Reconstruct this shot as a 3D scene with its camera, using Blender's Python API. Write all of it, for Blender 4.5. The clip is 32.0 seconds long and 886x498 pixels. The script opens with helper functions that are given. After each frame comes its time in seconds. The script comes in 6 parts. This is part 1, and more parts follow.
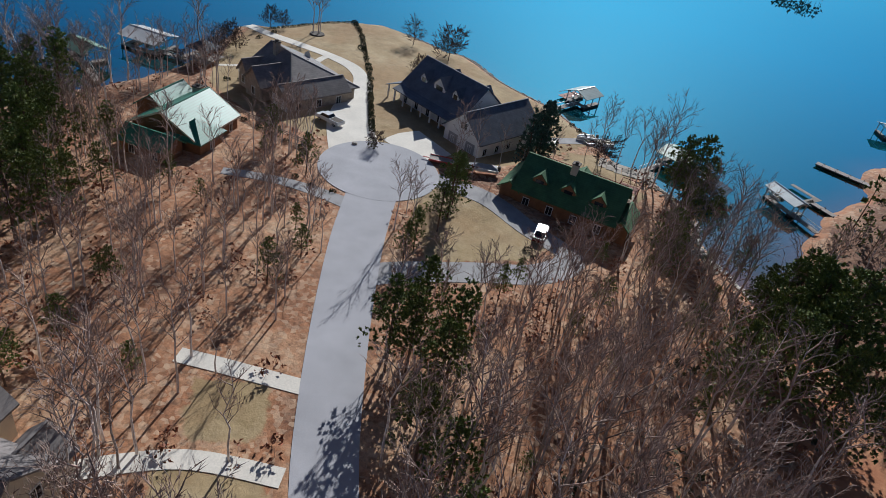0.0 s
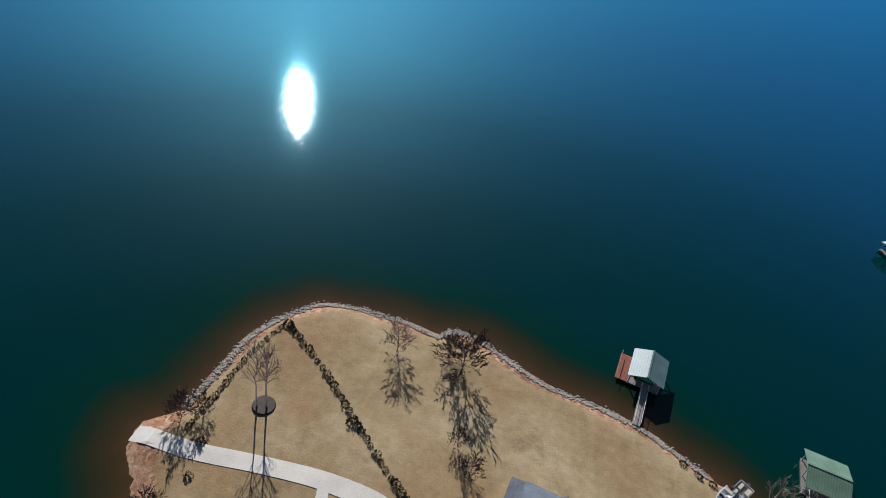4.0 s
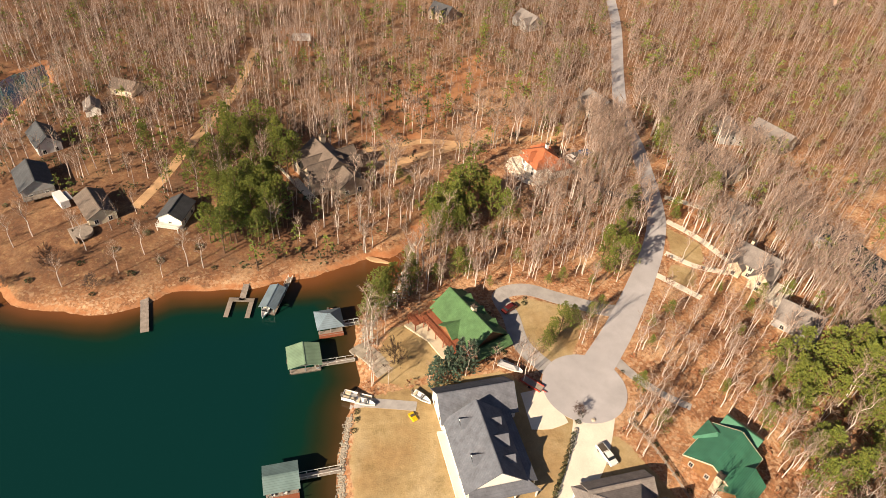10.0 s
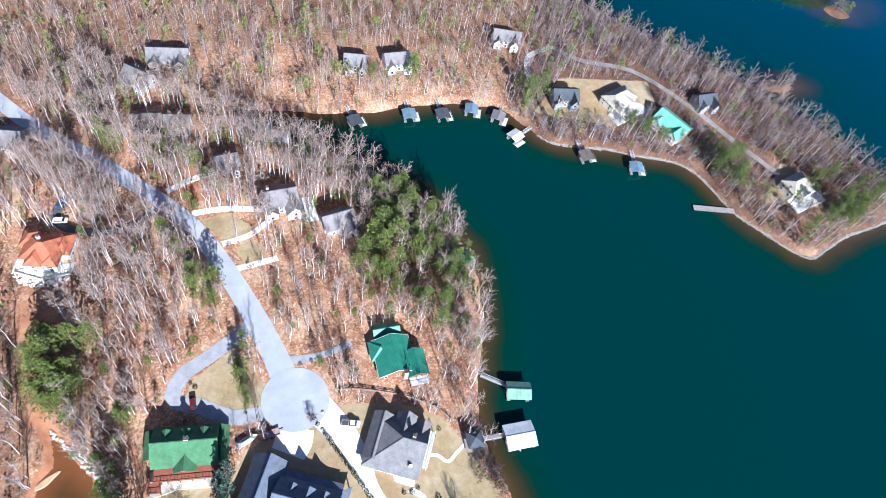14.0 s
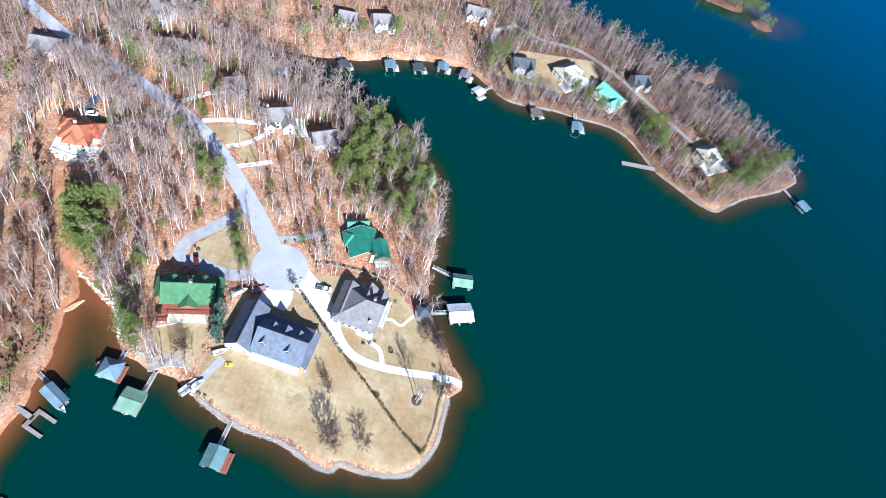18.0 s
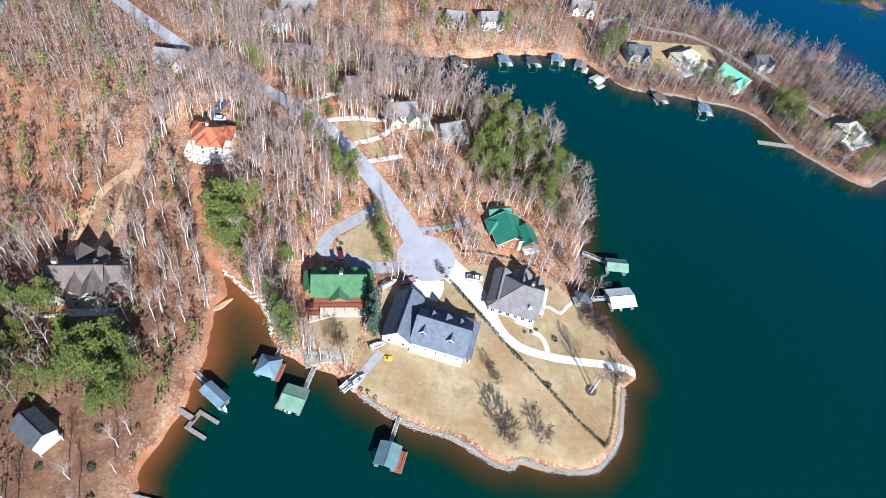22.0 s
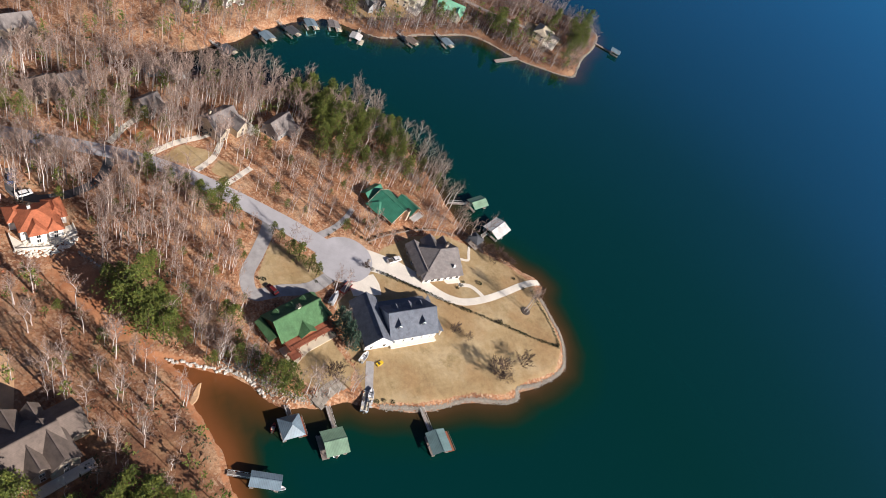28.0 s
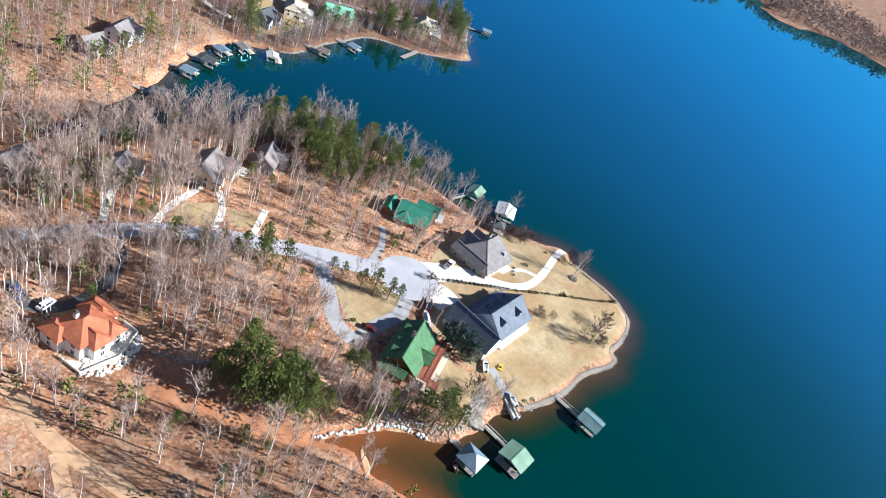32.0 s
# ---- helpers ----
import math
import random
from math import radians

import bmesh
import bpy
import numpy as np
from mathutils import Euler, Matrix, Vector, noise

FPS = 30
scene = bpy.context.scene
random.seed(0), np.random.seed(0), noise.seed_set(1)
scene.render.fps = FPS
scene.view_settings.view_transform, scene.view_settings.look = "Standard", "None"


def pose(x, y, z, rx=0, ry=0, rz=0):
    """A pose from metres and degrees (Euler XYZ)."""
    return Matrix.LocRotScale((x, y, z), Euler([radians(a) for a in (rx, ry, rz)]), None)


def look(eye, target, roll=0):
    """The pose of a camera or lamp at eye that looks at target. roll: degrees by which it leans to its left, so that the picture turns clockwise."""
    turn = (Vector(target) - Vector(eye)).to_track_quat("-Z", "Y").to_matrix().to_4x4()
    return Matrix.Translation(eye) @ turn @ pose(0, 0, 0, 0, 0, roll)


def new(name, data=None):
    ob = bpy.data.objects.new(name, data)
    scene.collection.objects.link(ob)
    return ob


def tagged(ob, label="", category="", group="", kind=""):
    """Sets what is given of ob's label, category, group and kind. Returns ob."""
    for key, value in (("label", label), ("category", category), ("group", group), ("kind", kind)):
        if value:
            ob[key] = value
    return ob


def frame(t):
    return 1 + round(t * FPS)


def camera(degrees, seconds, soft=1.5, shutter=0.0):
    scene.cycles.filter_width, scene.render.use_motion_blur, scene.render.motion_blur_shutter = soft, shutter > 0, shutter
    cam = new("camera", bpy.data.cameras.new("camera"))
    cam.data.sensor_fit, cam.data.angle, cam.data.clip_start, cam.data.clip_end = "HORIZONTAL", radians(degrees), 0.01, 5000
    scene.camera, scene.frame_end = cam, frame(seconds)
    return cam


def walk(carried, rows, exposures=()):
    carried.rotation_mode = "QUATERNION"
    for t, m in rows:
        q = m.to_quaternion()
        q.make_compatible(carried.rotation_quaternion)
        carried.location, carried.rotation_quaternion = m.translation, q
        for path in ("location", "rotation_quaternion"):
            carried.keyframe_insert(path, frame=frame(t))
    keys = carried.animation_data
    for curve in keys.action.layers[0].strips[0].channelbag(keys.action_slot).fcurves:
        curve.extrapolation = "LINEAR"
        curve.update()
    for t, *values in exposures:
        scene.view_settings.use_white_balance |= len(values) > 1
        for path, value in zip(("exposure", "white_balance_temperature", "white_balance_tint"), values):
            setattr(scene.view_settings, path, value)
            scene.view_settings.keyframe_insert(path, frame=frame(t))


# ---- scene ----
cam = camera(67.00, 32.0, soft=0.7, shutter=0.0)
WALK = [
    (0.0, -77.34, 73.96, 56.79, 55.50, -9.84, -133.46),
    (0.5, -64.83, 65.23, 59.25, 54.57, -9.78, -132.31),
    (1.0, -52.76, 57.15, 61.90, 53.78, -9.67, -131.52),
    (1.5, -41.54, 50.38, 64.95, 53.26, -9.49, -131.46),
    (2.0, -31.61, 45.57, 68.61, 53.15, -9.20, -132.51),
    (2.5, -21.68, 42.46, 73.68, 53.08, -8.89, -134.16),
    (3.0, -10.19, 39.28, 79.40, 52.67, -8.72, -138.17),
    (3.5, 4.42, 34.29, 84.99, 51.51, -8.85, -146.27),
    (5.5, 67.45, 6.48, 103.88, 45.28, -11.72, 169.55),
    (6.0, 76.45, -2.96, 104.80, 44.67, -14.52, 159.85),
    (6.5, 80.59, -17.02, 103.45, 46.32, -15.11, 146.46),
    (7.0, 84.36, -28.59, 103.14, 47.73, -16.39, 134.70),
    (7.5, 88.84, -37.52, 104.61, 49.28, -17.22, 124.04),
    (8.0, 92.81, -44.63, 107.24, 51.03, -16.52, 113.65),
    (8.5, 93.03, -51.14, 109.59, 52.52, -14.04, 102.83),
    (9.0, 91.13, -56.19, 113.19, 52.88, -10.66, 92.77),
    (9.5, 87.80, -59.68, 119.72, 52.08, -7.70, 84.06),
    (10.0, 82.39, -61.38, 128.47, 49.69, -4.41, 75.24),
    (10.5, 74.73, -61.07, 138.88, 45.64, -1.74, 64.95),
    (11.0, 65.36, -60.22, 151.03, 41.07, -1.12, 54.59),
    (11.5, 55.80, -61.90, 165.32, 37.11, -2.28, 43.63),
    (12.0, 46.35, -63.65, 178.33, 34.59, -4.11, 32.10),
    (12.5, 36.90, -63.19, 187.30, 33.69, -5.07, 20.33),
    (13.0, 29.75, -61.53, 193.19, 33.23, -6.18, 13.64),
    (13.5, 26.58, -61.42, 197.83, 33.20, -7.40, 12.39),
    (15.5, 35.01, -72.16, 214.66, 33.67, -12.44, 16.43),
    (16.0, 37.79, -79.13, 218.21, 33.77, -13.29, 16.53),
    (16.5, 39.96, -88.76, 220.63, 33.91, -13.88, 16.19),
    (17.0, 42.48, -99.49, 221.29, 34.18, -13.79, 15.73),
    (17.5, 43.15, -110.32, 222.17, 34.20, -13.53, 15.32),
    (18.0, 41.86, -121.77, 219.97, 34.52, -13.32, 14.94),
    (18.5, 40.09, -130.53, 217.56, 34.63, -12.52, 15.26),
    (19.0, 37.64, -137.05, 212.32, 35.32, -11.38, 15.74),
    (19.5, 33.43, -141.79, 206.01, 35.81, -10.13, 16.03),
    (20.0, 29.15, -145.72, 200.69, 35.69, -8.45, 15.25),
    (20.5, 24.18, -147.14, 194.20, 36.28, -7.71, 14.73),
    (21.0, 19.96, -144.61, 188.36, 37.39, -7.54, 14.88),
    (21.5, 16.00, -141.35, 186.19, 38.20, -7.72, 14.90),
    (22.0, 12.91, -138.69, 185.79, 38.92, -8.20, 14.49),
    (22.5, 8.08, -137.21, 187.34, 39.40, -9.10, 12.79),
    (23.0, -1.35, -137.58, 191.23, 39.25, -11.00, 9.24),
    (23.5, -8.99, -137.37, 194.83, 38.75, -12.44, 4.87),
    (24.0, -16.94, -137.99, 199.03, 38.50, -14.13, 0.43),
    (24.5, -24.47, -138.31, 202.50, 38.35, -15.61, -3.77),
    (25.0, -33.70, -137.86, 204.61, 38.23, -17.17, -7.48),
    (25.5, -44.35, -137.03, 204.29, 38.57, -18.49, -11.00),
    (27.5, -80.50, -127.22, 190.66, 40.12, -19.56, -20.77),
    (28.0, -89.52, -122.72, 184.72, 41.04, -19.88, -23.08),
    (28.5, -97.37, -117.84, 178.18, 42.12, -20.04, -25.20),
    (29.0, -105.27, -111.53, 172.24, 43.07, -20.29, -27.44),
    (29.5, -114.77, -104.48, 166.63, 44.13, -20.90, -29.99),
    (30.0, -123.65, -96.91, 161.56, 45.20, -21.48, -32.77),
    (30.5, -129.77, -91.23, 155.76, 46.61, -21.39, -35.92),
    (31.0, -138.40, -84.53, 150.45, 48.17, -21.59, -39.81),
    (31.5, -146.43, -77.59, 145.43, 49.73, -21.38, -44.26),
    (32.0, -154.04, -70.33, 140.95, 51.28, -20.89, -49.16),
]

walk(cam, [(t, pose(x, y, z, rx, ry, rz)) for t, x, y, z, rx, ry, rz in WALK],
     exposures=[(0.0, 0.0, 5600, 9), (3.5, 0.0, 5600, 9), (6.0, 0.0, 7700, 22), (8.0, 0.4, 9700, 18), (9.0, 0.55, 9700, 18), (11.0, 1.1, 6700, 14), (13.0, 1.3, 5250, 10), (16.0, 1.35, 4600, 8),
                (18.0, 1.35, 4950, 9), (19.0, 1.0, 5250, 10), (20.0, 1.1, 5300, 10), (22.0, 1.15, 5250, 10), (23.0, 1.3, 5050, 9), (24.0, 0.95, 5300, 10), (25.0, 0.75, 5600, 11), (28.0, 0.58, 6400, 16), (29.0, 0.68, 6300, 15), (30.0, 1.2, 5600, 10), (32.0, 1.25, 5500, 9)])

# ---- light ----
SUN_AZ, SUN_EL = radians(-58), radians(28.5)
sun_way = Vector((math.cos(SUN_AZ) * math.cos(SUN_EL), math.sin(SUN_AZ) * math.cos(SUN_EL), math.sin(SUN_EL)))
world = bpy.data.worlds.new("sky")
scene.world = world
world.use_nodes = True
wn = world.node_tree.nodes
sky = wn.new("ShaderNodeTexSky")
sky.sky_type = "NISHITA"
sky.sun_disc = False
sky.sun_elevation = SUN_EL
sky.sun_rotation = radians(90) - SUN_AZ
sky.air_density, sky.dust_density, sky.ozone_density = 0.6, 0.8, 4.0
world.node_tree.links.new(sky.outputs[0], wn["Background"].inputs[0])
wn["Background"].inputs[1].default_value = 0.05
lamp = bpy.data.lights.new("sun", "SUN")
lamp.energy, lamp.angle, lamp.color = 5.0, radians(0.53), (1.0, 0.93, 0.82)
sun = new("sun", lamp)
sun.matrix_world = look(sun_way * 400, (0, 0, 0))

# ---- materials ----


class Mat:
    """A small node-graph writer."""

    def __init__(self, name):
        self.m = bpy.data.materials.new(name)
        self.m.use_nodes = True
        self.t = self.m.node_tree
        self.b = self.t.nodes["Principled BSDF"]
        self.co = self.t.nodes.new("ShaderNodeTexCoord").outputs["Object"]

    def link(self, a, b):
        self.t.links.new(a, b)

    def put(self, key, v):
        s = self.b.inputs[key]
        if isinstance(v, (int, float)):
            s.default_value = v
        elif isinstance(v, tuple):
            s.default_value = (*v, 1.0)[:4]
        else:
            self.link(v, s)

    def noise(self, scale, detail=4.0, rough=0.55, co=None, dist=0.0):
        n = self.t.nodes.new("ShaderNodeTexNoise")
        n.inputs["Scale"].default_value, n.inputs["Detail"].default_value = scale, detail
        n.inputs["Roughness"].default_value, n.inputs["Distortion"].default_value = rough, dist
        self.link(co or self.co, n.inputs["Vector"])
        return n.outputs["Fac"]

    def voro(self, scale, out="Color", co=None):
        n = self.t.nodes.new("ShaderNodeTexVoronoi")
        n.inputs["Scale"].default_value = scale
        self.link(co or self.co, n.inputs["Vector"])
        return n.outputs[out]

    def wave(self, scale, axis="X", dist=0.0):
        n = self.t.nodes.new("ShaderNodeTexWave")
        n.bands_direction = axis
        n.inputs["Scale"].default_value, n.inputs["Distortion"].default_value = scale, dist
        self.link(self.co, n.inputs["Vector"])
        return n.outputs["Fac"]

    def ramp(self, fac, *stops):
        n = self.t.nodes.new("ShaderNodeValToRGB")
        e = n.color_ramp.elements
        while len(e) < len(stops):
            e.new(0.5)
        for el, (p, c) in zip(e, stops):
            el.position = p
            el.color = (*c, 1) if isinstance(c, tuple) else (c, c, c, 1)
        self.link(fac, n.inputs["Fac"])
        return n.outputs["Color"]

    def mix(self, fac, a, b, mode="MIX"):
        n = self.t.nodes.new("ShaderNodeMix")
        n.data_type, n.blend_type = "RGBA", mode
        for sock, v in ((n.inputs[0], fac), (n.inputs[6], a), (n.inputs[7], b)):
            if isinstance(v, (int, float)):
                sock.default_value = v
            elif isinstance(v, tuple):
                sock.default_value = (*v, 1)
            else:
                self.link(v, sock)
        return n.outputs[2]

    def attr(self, name, out="Fac"):
        n = self.t.nodes.new("ShaderNodeAttribute")
        n.attribute_name = name
        return n.outputs[out]

    def rand(self):
        return self.t.nodes.new("ShaderNodeObjectInfo").outputs["Random"]

    def island(self):
        return self.t.nodes.new("ShaderNodeNewGeometry").outputs["Random Per Island"]

    def bump(self, h, strength=0.4, dist=0.05):
        n = self.t.nodes.new("ShaderNodeBump")
        n.inputs["Strength"].default_value, n.inputs["Distance"].default_value = strength, dist
        self.link(h, n.inputs["Height"])
        self.link(n.outputs[0], self.b.inputs["Normal"])


def plain(name, c, rough=0.7, var=0.25, scale=1.5, metal=0.0, grain=14.0, bump=0.2, vary=0.0):
    """A surface of one colour with stains at one scale and grain at another."""
    k = Mat(name)
    lo = tuple(v * (1 - var) for v in c)
    hi = tuple(min(1, v * (1 + var * 0.7)) for v in c)
    col = k.ramp(k.noise(scale, 5), (0.3, lo), (0.7, hi))
    col = k.mix(0.35, col, k.ramp(k.noise(grain, 3), (0.3, 0.55), (0.7, 1.0)), "MULTIPLY")
    if vary:
        col = k.mix(1.0, col, k.ramp(k.rand(), (0.0, 1 - vary), (1.0, 1.0)), "MULTIPLY")
    k.put("Base Color", col)
    k.put("Roughness", rough)
    k.put("Metallic", metal)
    k.bump(k.noise(grain, 3), bump, 0.03)
    return k.m


def seam_roof(name, c, pitch=0.45, rough=0.45):
    """Painted standing-seam metal."""
    k = Mat(name)
    col = k.ramp(k.noise(0.35, 4), (0.3, tuple(v * 0.78 for v in c)), (0.7, tuple(min(1, v * 1.15) for v in c)))
    seam = k.ramp(k.wave(0.314 / pitch, "X"), (0.86, 1.0), (0.97, 0.62))
    k.put("Base Color", k.mix(0.7, col, seam, "MULTIPLY"))
    k.put("Roughness", rough)
    k.bump(seam, 0.25, 0.03)
    return k.m


def shingle_roof(name, c):
    k = Mat(name)
    col = k.ramp(k.noise(0.5, 5), (0.3, tuple(v * 0.75 for v in c)), (0.72, tuple(v * 1.2 for v in c)))
    tab = k.ramp(k.voro(2.6), (0.0, 0.72), (1.0, 1.08))
    col = k.mix(0.6, col, tab, "MULTIPLY")
    row = k.ramp(k.wave(1.4, "Z"), (0.0, 0.75), (0.25, 1.0))
    k.put("Base Color", k.mix(0.5, col, row, "MULTIPLY"))
    k.put("Roughness", 0.85)
    k.bump(k.noise(7.0, 3), 0.5, 0.04)
    return k.m


def ground_mat():
    k = Mat("land")
    # leaf litter of the woods
    lit = k.ramp(k.noise(0.09, 6, 0.65), (0.34, (0.24, 0.105, 0.055)), (0.5, (0.49, 0.225, 0.108)), (0.64, (0.66, 0.40, 0.23)))
    lit = k.mix(0.9, lit, k.ramp(k.noise(1.3, 8, 0.8), (0.36, 0.30), (0.60, 1.0)), "MULTIPLY")
    lit = k.mix(k.ramp(k.voro(1.6), (0.5, 0.0), (0.95, 0.75)), lit, (0.62, 0.44, 0.29))
    lit = k.mix(k.ramp(k.noise(0.5, 6, 0.75), (0.54, 0.0), (0.68, 0.6)), lit, (0.15, 0.085, 0.055))
    # old oak leaves of the west shore
    oak = k.ramp(k.noise(0.12, 6, 0.7), (0.34, (0.085, 0.040, 0.024)), (0.52, (0.19, 0.085, 0.042)), (0.66, (0.33, 0.185, 0.095)))
    oak = k.mix(0.8, oak, k.ramp(k.noise(1.1, 8, 0.8), (0.36, 0.35), (0.60, 1.0)), "MULTIPLY")
    lit = k.mix(k.attr("oak"), lit, oak)
    # dormant lawn
    law = k.ramp(k.noise(0.07, 6, 0.7), (0.34, (0.33, 0.222, 0.105)), (0.50, (0.45, 0.325, 0.165)), (0.66, (0.545, 0.42, 0.245)))
    law = k.mix(k.ramp(k.noise(0.16, 6, 0.75), (0.55, 0.0), (0.68, 0.7)), law, (0.27, 0.20, 0.085))
    law = k.mix(k.ramp(k.noise(0.045, 4, 0.6), (0.50, 0.0), (0.62, 0.6)), law, (0.39, 0.235, 0.105))
    law = k.mix(0.5, law, k.ramp(k.noise(0.6, 8, 0.75), (0.34, 0.55), (0.60, 1.0)), "MULTIPLY")
    law = k.mix(0.3, law, k.ramp(k.noise(6.0, 5, 0.8), (0.36, 0.45), (0.62, 1.0)), "MULTIPLY")
    # bare red clay
    cla = k.ramp(k.noise(0.15, 6, 0.6), (0.3, (0.35, 0.125, 0.050)), (0.7, (0.54, 0.27, 0.135)))
    cla = k.mix(0.5, cla, k.ramp(k.noise(2.0, 5), (0.3, 0.6), (0.7, 1.0)), "MULTIPLY")
    edge = k.t.nodes.new("ShaderNodeMath")
    edge.operation = "ADD"
    wob = k.t.nodes.new("ShaderNodeMath")
    wob.operation = "MULTIPLY_ADD"
    k.link(k.noise(0.8, 5), wob.inputs[0])
    wob.inputs[1].default_value, wob.inputs[2].default_value = 0.7, -0.35
    k.link(k.attr("lawn"), edge.inputs[0])
    k.link(wob.outputs[0], edge.inputs[1])
    col = k.mix(k.ramp(edge.outputs[0], (0.42, 0.0), (0.58, 1.0)), lit, law)
    edge2 = k.t.nodes.new("ShaderNodeMath")
    edge2.operation = "ADD"
    k.link(k.attr("clay"), edge2.inputs[0])
    k.link(wob.outputs[0], edge2.inputs[1])
    col = k.mix(k.ramp(edge2.outputs[0], (0.38, 0.0), (0.62, 1.0)), col, cla)
    k.put("Base Color", col)
    k.put("Roughness", 0.95)
    k.bump(k.noise(2.5, 6, 0.75), 0.5, 0.2)
    return k.m


def water_mat():
    k = Mat("lake_water")
    wob = k.t.nodes.new("ShaderNodeMath")
    wob.operation = "MULTIPLY_ADD"
    k.link(k.noise(0.06, 5), wob.inputs[0])
    wob.inputs[1].default_value = 0.14
    k.link(k.attr("depth"), wob.inputs[2])
    deep = ((0.46, (0.001, 0.028, 0.019)), (0.85, (0.0, 0.027, 0.026)))
    silt = k.ramp(wob.outputs[0], (0.05, (0.20, 0.070, 0.025)), (0.22, (0.085, 0.040, 0.013)), (0.36, (0.018, 0.026, 0.011)), *deep)
    clear = k.ramp(wob.outputs[0], (0.05, (0.070, 0.042, 0.020)), (0.18, (0.036, 0.028, 0.011)), (0.34, (0.012, 0.024, 0.011)), *deep)
    k.put("Base Color", k.mix(k.attr("silt"), clear, silt))
    k.put("Roughness", 0.03)
    k.put("IOR", 1.33)
    k.put("Specular IOR Level", 0.5)
    h = k.mix(0.4, k.noise(0.35, 3, 0.6), k.noise(2.2, 2, 0.6))
    k.bump(k.mix(0.5, h, k.noise(0.02, 3), "MULTIPLY"), 0.12, 0.22)
    # added gloss: the sky's sheen on the ripples, tinted cyan, stronger at a grazing view
    gl = k.t.nodes.new("ShaderNodeBsdfGlossy")
    gl.inputs["Color"].default_value = (0.19, 0.78, 0.95, 1)
    gl.inputs["Roughness"].default_value = 0.03
    lw = k.t.nodes.new("ShaderNodeLayerWeight")
    lw.inputs["Blend"].default_value = 0.5
    mx = k.t.nodes.new("ShaderNodeMixShader")
    k.link(k.ramp(lw.outputs["Facing"], (0.30, 0.0), (0.42, 0.08), (0.52, 0.23), (0.60, 0.50), (0.8, 0.95)), mx.inputs[0])
    k.link(k.b.outputs[0], mx.inputs[1])
    k.link(gl.outputs[0], mx.inputs[2])
    k.link(mx.outputs[0], k.t.nodes["Material Output"].inputs["Surface"])
    return k.m


def leaf_mat(name, c):
    k = Mat(name)
    col = k.ramp(k.island(), (0.0, tuple(v * 0.55 for v in c)), (0.5, c), (1.0, (c[0] * 1.7, c[1] * 1.35, c[2] * 1.2)))
    col = k.mix(0.5, col, k.ramp(k.rand(), (0.0, 0.7), (1.0, 1.1)), "MULTIPLY")
    k.put("Base Color", col)
    k.put("Roughness", 0.75)
    return k.m


def wood_mat(name, c, vary=0.35):
    k = Mat(name)
    col = k.ramp(k.island(), (0.0, tuple(v * (1 - vary) for v in c)), (1.0, tuple(min(1, v * (1 + vary)) for v in c)))
    col = k.mix(0.4, col, k.ramp(k.noise(3.0, 4), (0.3, 0.6), (0.7, 1.0)), "MULTIPLY")
    k.put("Base Color", col)
    k.put("Roughness", 0.9)
    return k.m


def glass_mat():
    k = Mat("window_glass")
    k.put("Base Color", (0.02, 0.025, 0.03))
    k.put("Roughness", 0.05)
    return k.m


LAND, WATER = ground_mat(), water_mat()
CONCRETE = plain("pale_concrete", (0.80, 0.74, 0.64), 0.85, 0.10, 0.25, grain=5.0)
ASPHALT = plain("grey_asphalt", (0.45, 0.44, 0.46), 0.9, 0.14, 0.18, grain=8.0)
DARKTAR = plain("dark_asphalt", (0.09, 0.09, 0.095), 0.9, 0.2, 0.3, grain=8.0)
GRAVEL = plain("gravel_lane", (0.38, 0.365, 0.36), 0.95, 0.2, 0.4, grain=9.0)
FARLANE = plain("worn_lane", (0.30, 0.26, 0.235), 0.95, 0.25, 0.3, grain=5.0)
DIRT = plain("sandy_dirt", (0.58, 0.36, 0.20), 0.95, 0.25, 0.3, grain=5.0)
PALEST = plain("pale_wall_stone", (0.78, 0.72, 0.64), 0.9, 0.2, 1.0, grain=6.0, vary=0.3)
STONE = plain("riprap_stone", (0.47, 0.415, 0.345), 0.9, 0.25, 1.0, grain=6.0, vary=0.4)
SLATE = shingle_roof("slate_grey_shingle", (0.135, 0.148, 0.18))
TAUPE = shingle_roof("taupe_shingle", (0.225, 0.20, 0.19))
SANDSH = shingle_roof("sand_shingle", (0.46, 0.39, 0.29))
BROWNSH = shingle_roof("brown_shingle", (0.16, 0.125, 0.105))
CHARCOAL = shingle_roof("charcoal_shingle", (0.07, 0.075, 0.085))
GREENM = seam_roof("green_metal_roof", (0.045, 0.205, 0.13))
GREENL = shingle_roof("moss_green_shingle", (0.068, 0.165, 0.068))
MINT = seam_roof("mint_metal_roof", (0.20, 0.48, 0.32))
TEALM = seam_roof("grey_green_metal_roof", (0.15, 0.235, 0.235))
BLUEM = seam_roof("blue_grey_metal_roof", (0.18, 0.25, 0.30))
SAGE = seam_roof("sage_metal_roof", (0.20, 0.315, 0.215))
WHITEM = seam_roof("white_metal_roof", (0.66, 0.64, 0.62))
TERRA = shingle_roof("terracotta_tile", (0.44, 0.135, 0.062))
WHITE = plain("white_siding", (0.78, 0.77, 0.74), 0.6, 0.06, 0.6)
CREAM = plain("cream_stucco", (0.66, 0.58, 0.44), 0.85, 0.10, 0.6)
TANW = plain("tan_stone_wall", (0.40, 0.33, 0.26), 0.9, 0.25, 1.2)
GREYW = plain("grey_siding", (0.33, 0.33, 0.33), 0.8, 0.12, 0.8)
LOGW = plain("brown_log_wall", (0.26, 0.125, 0.055), 0.75, 0.25, 1.0)
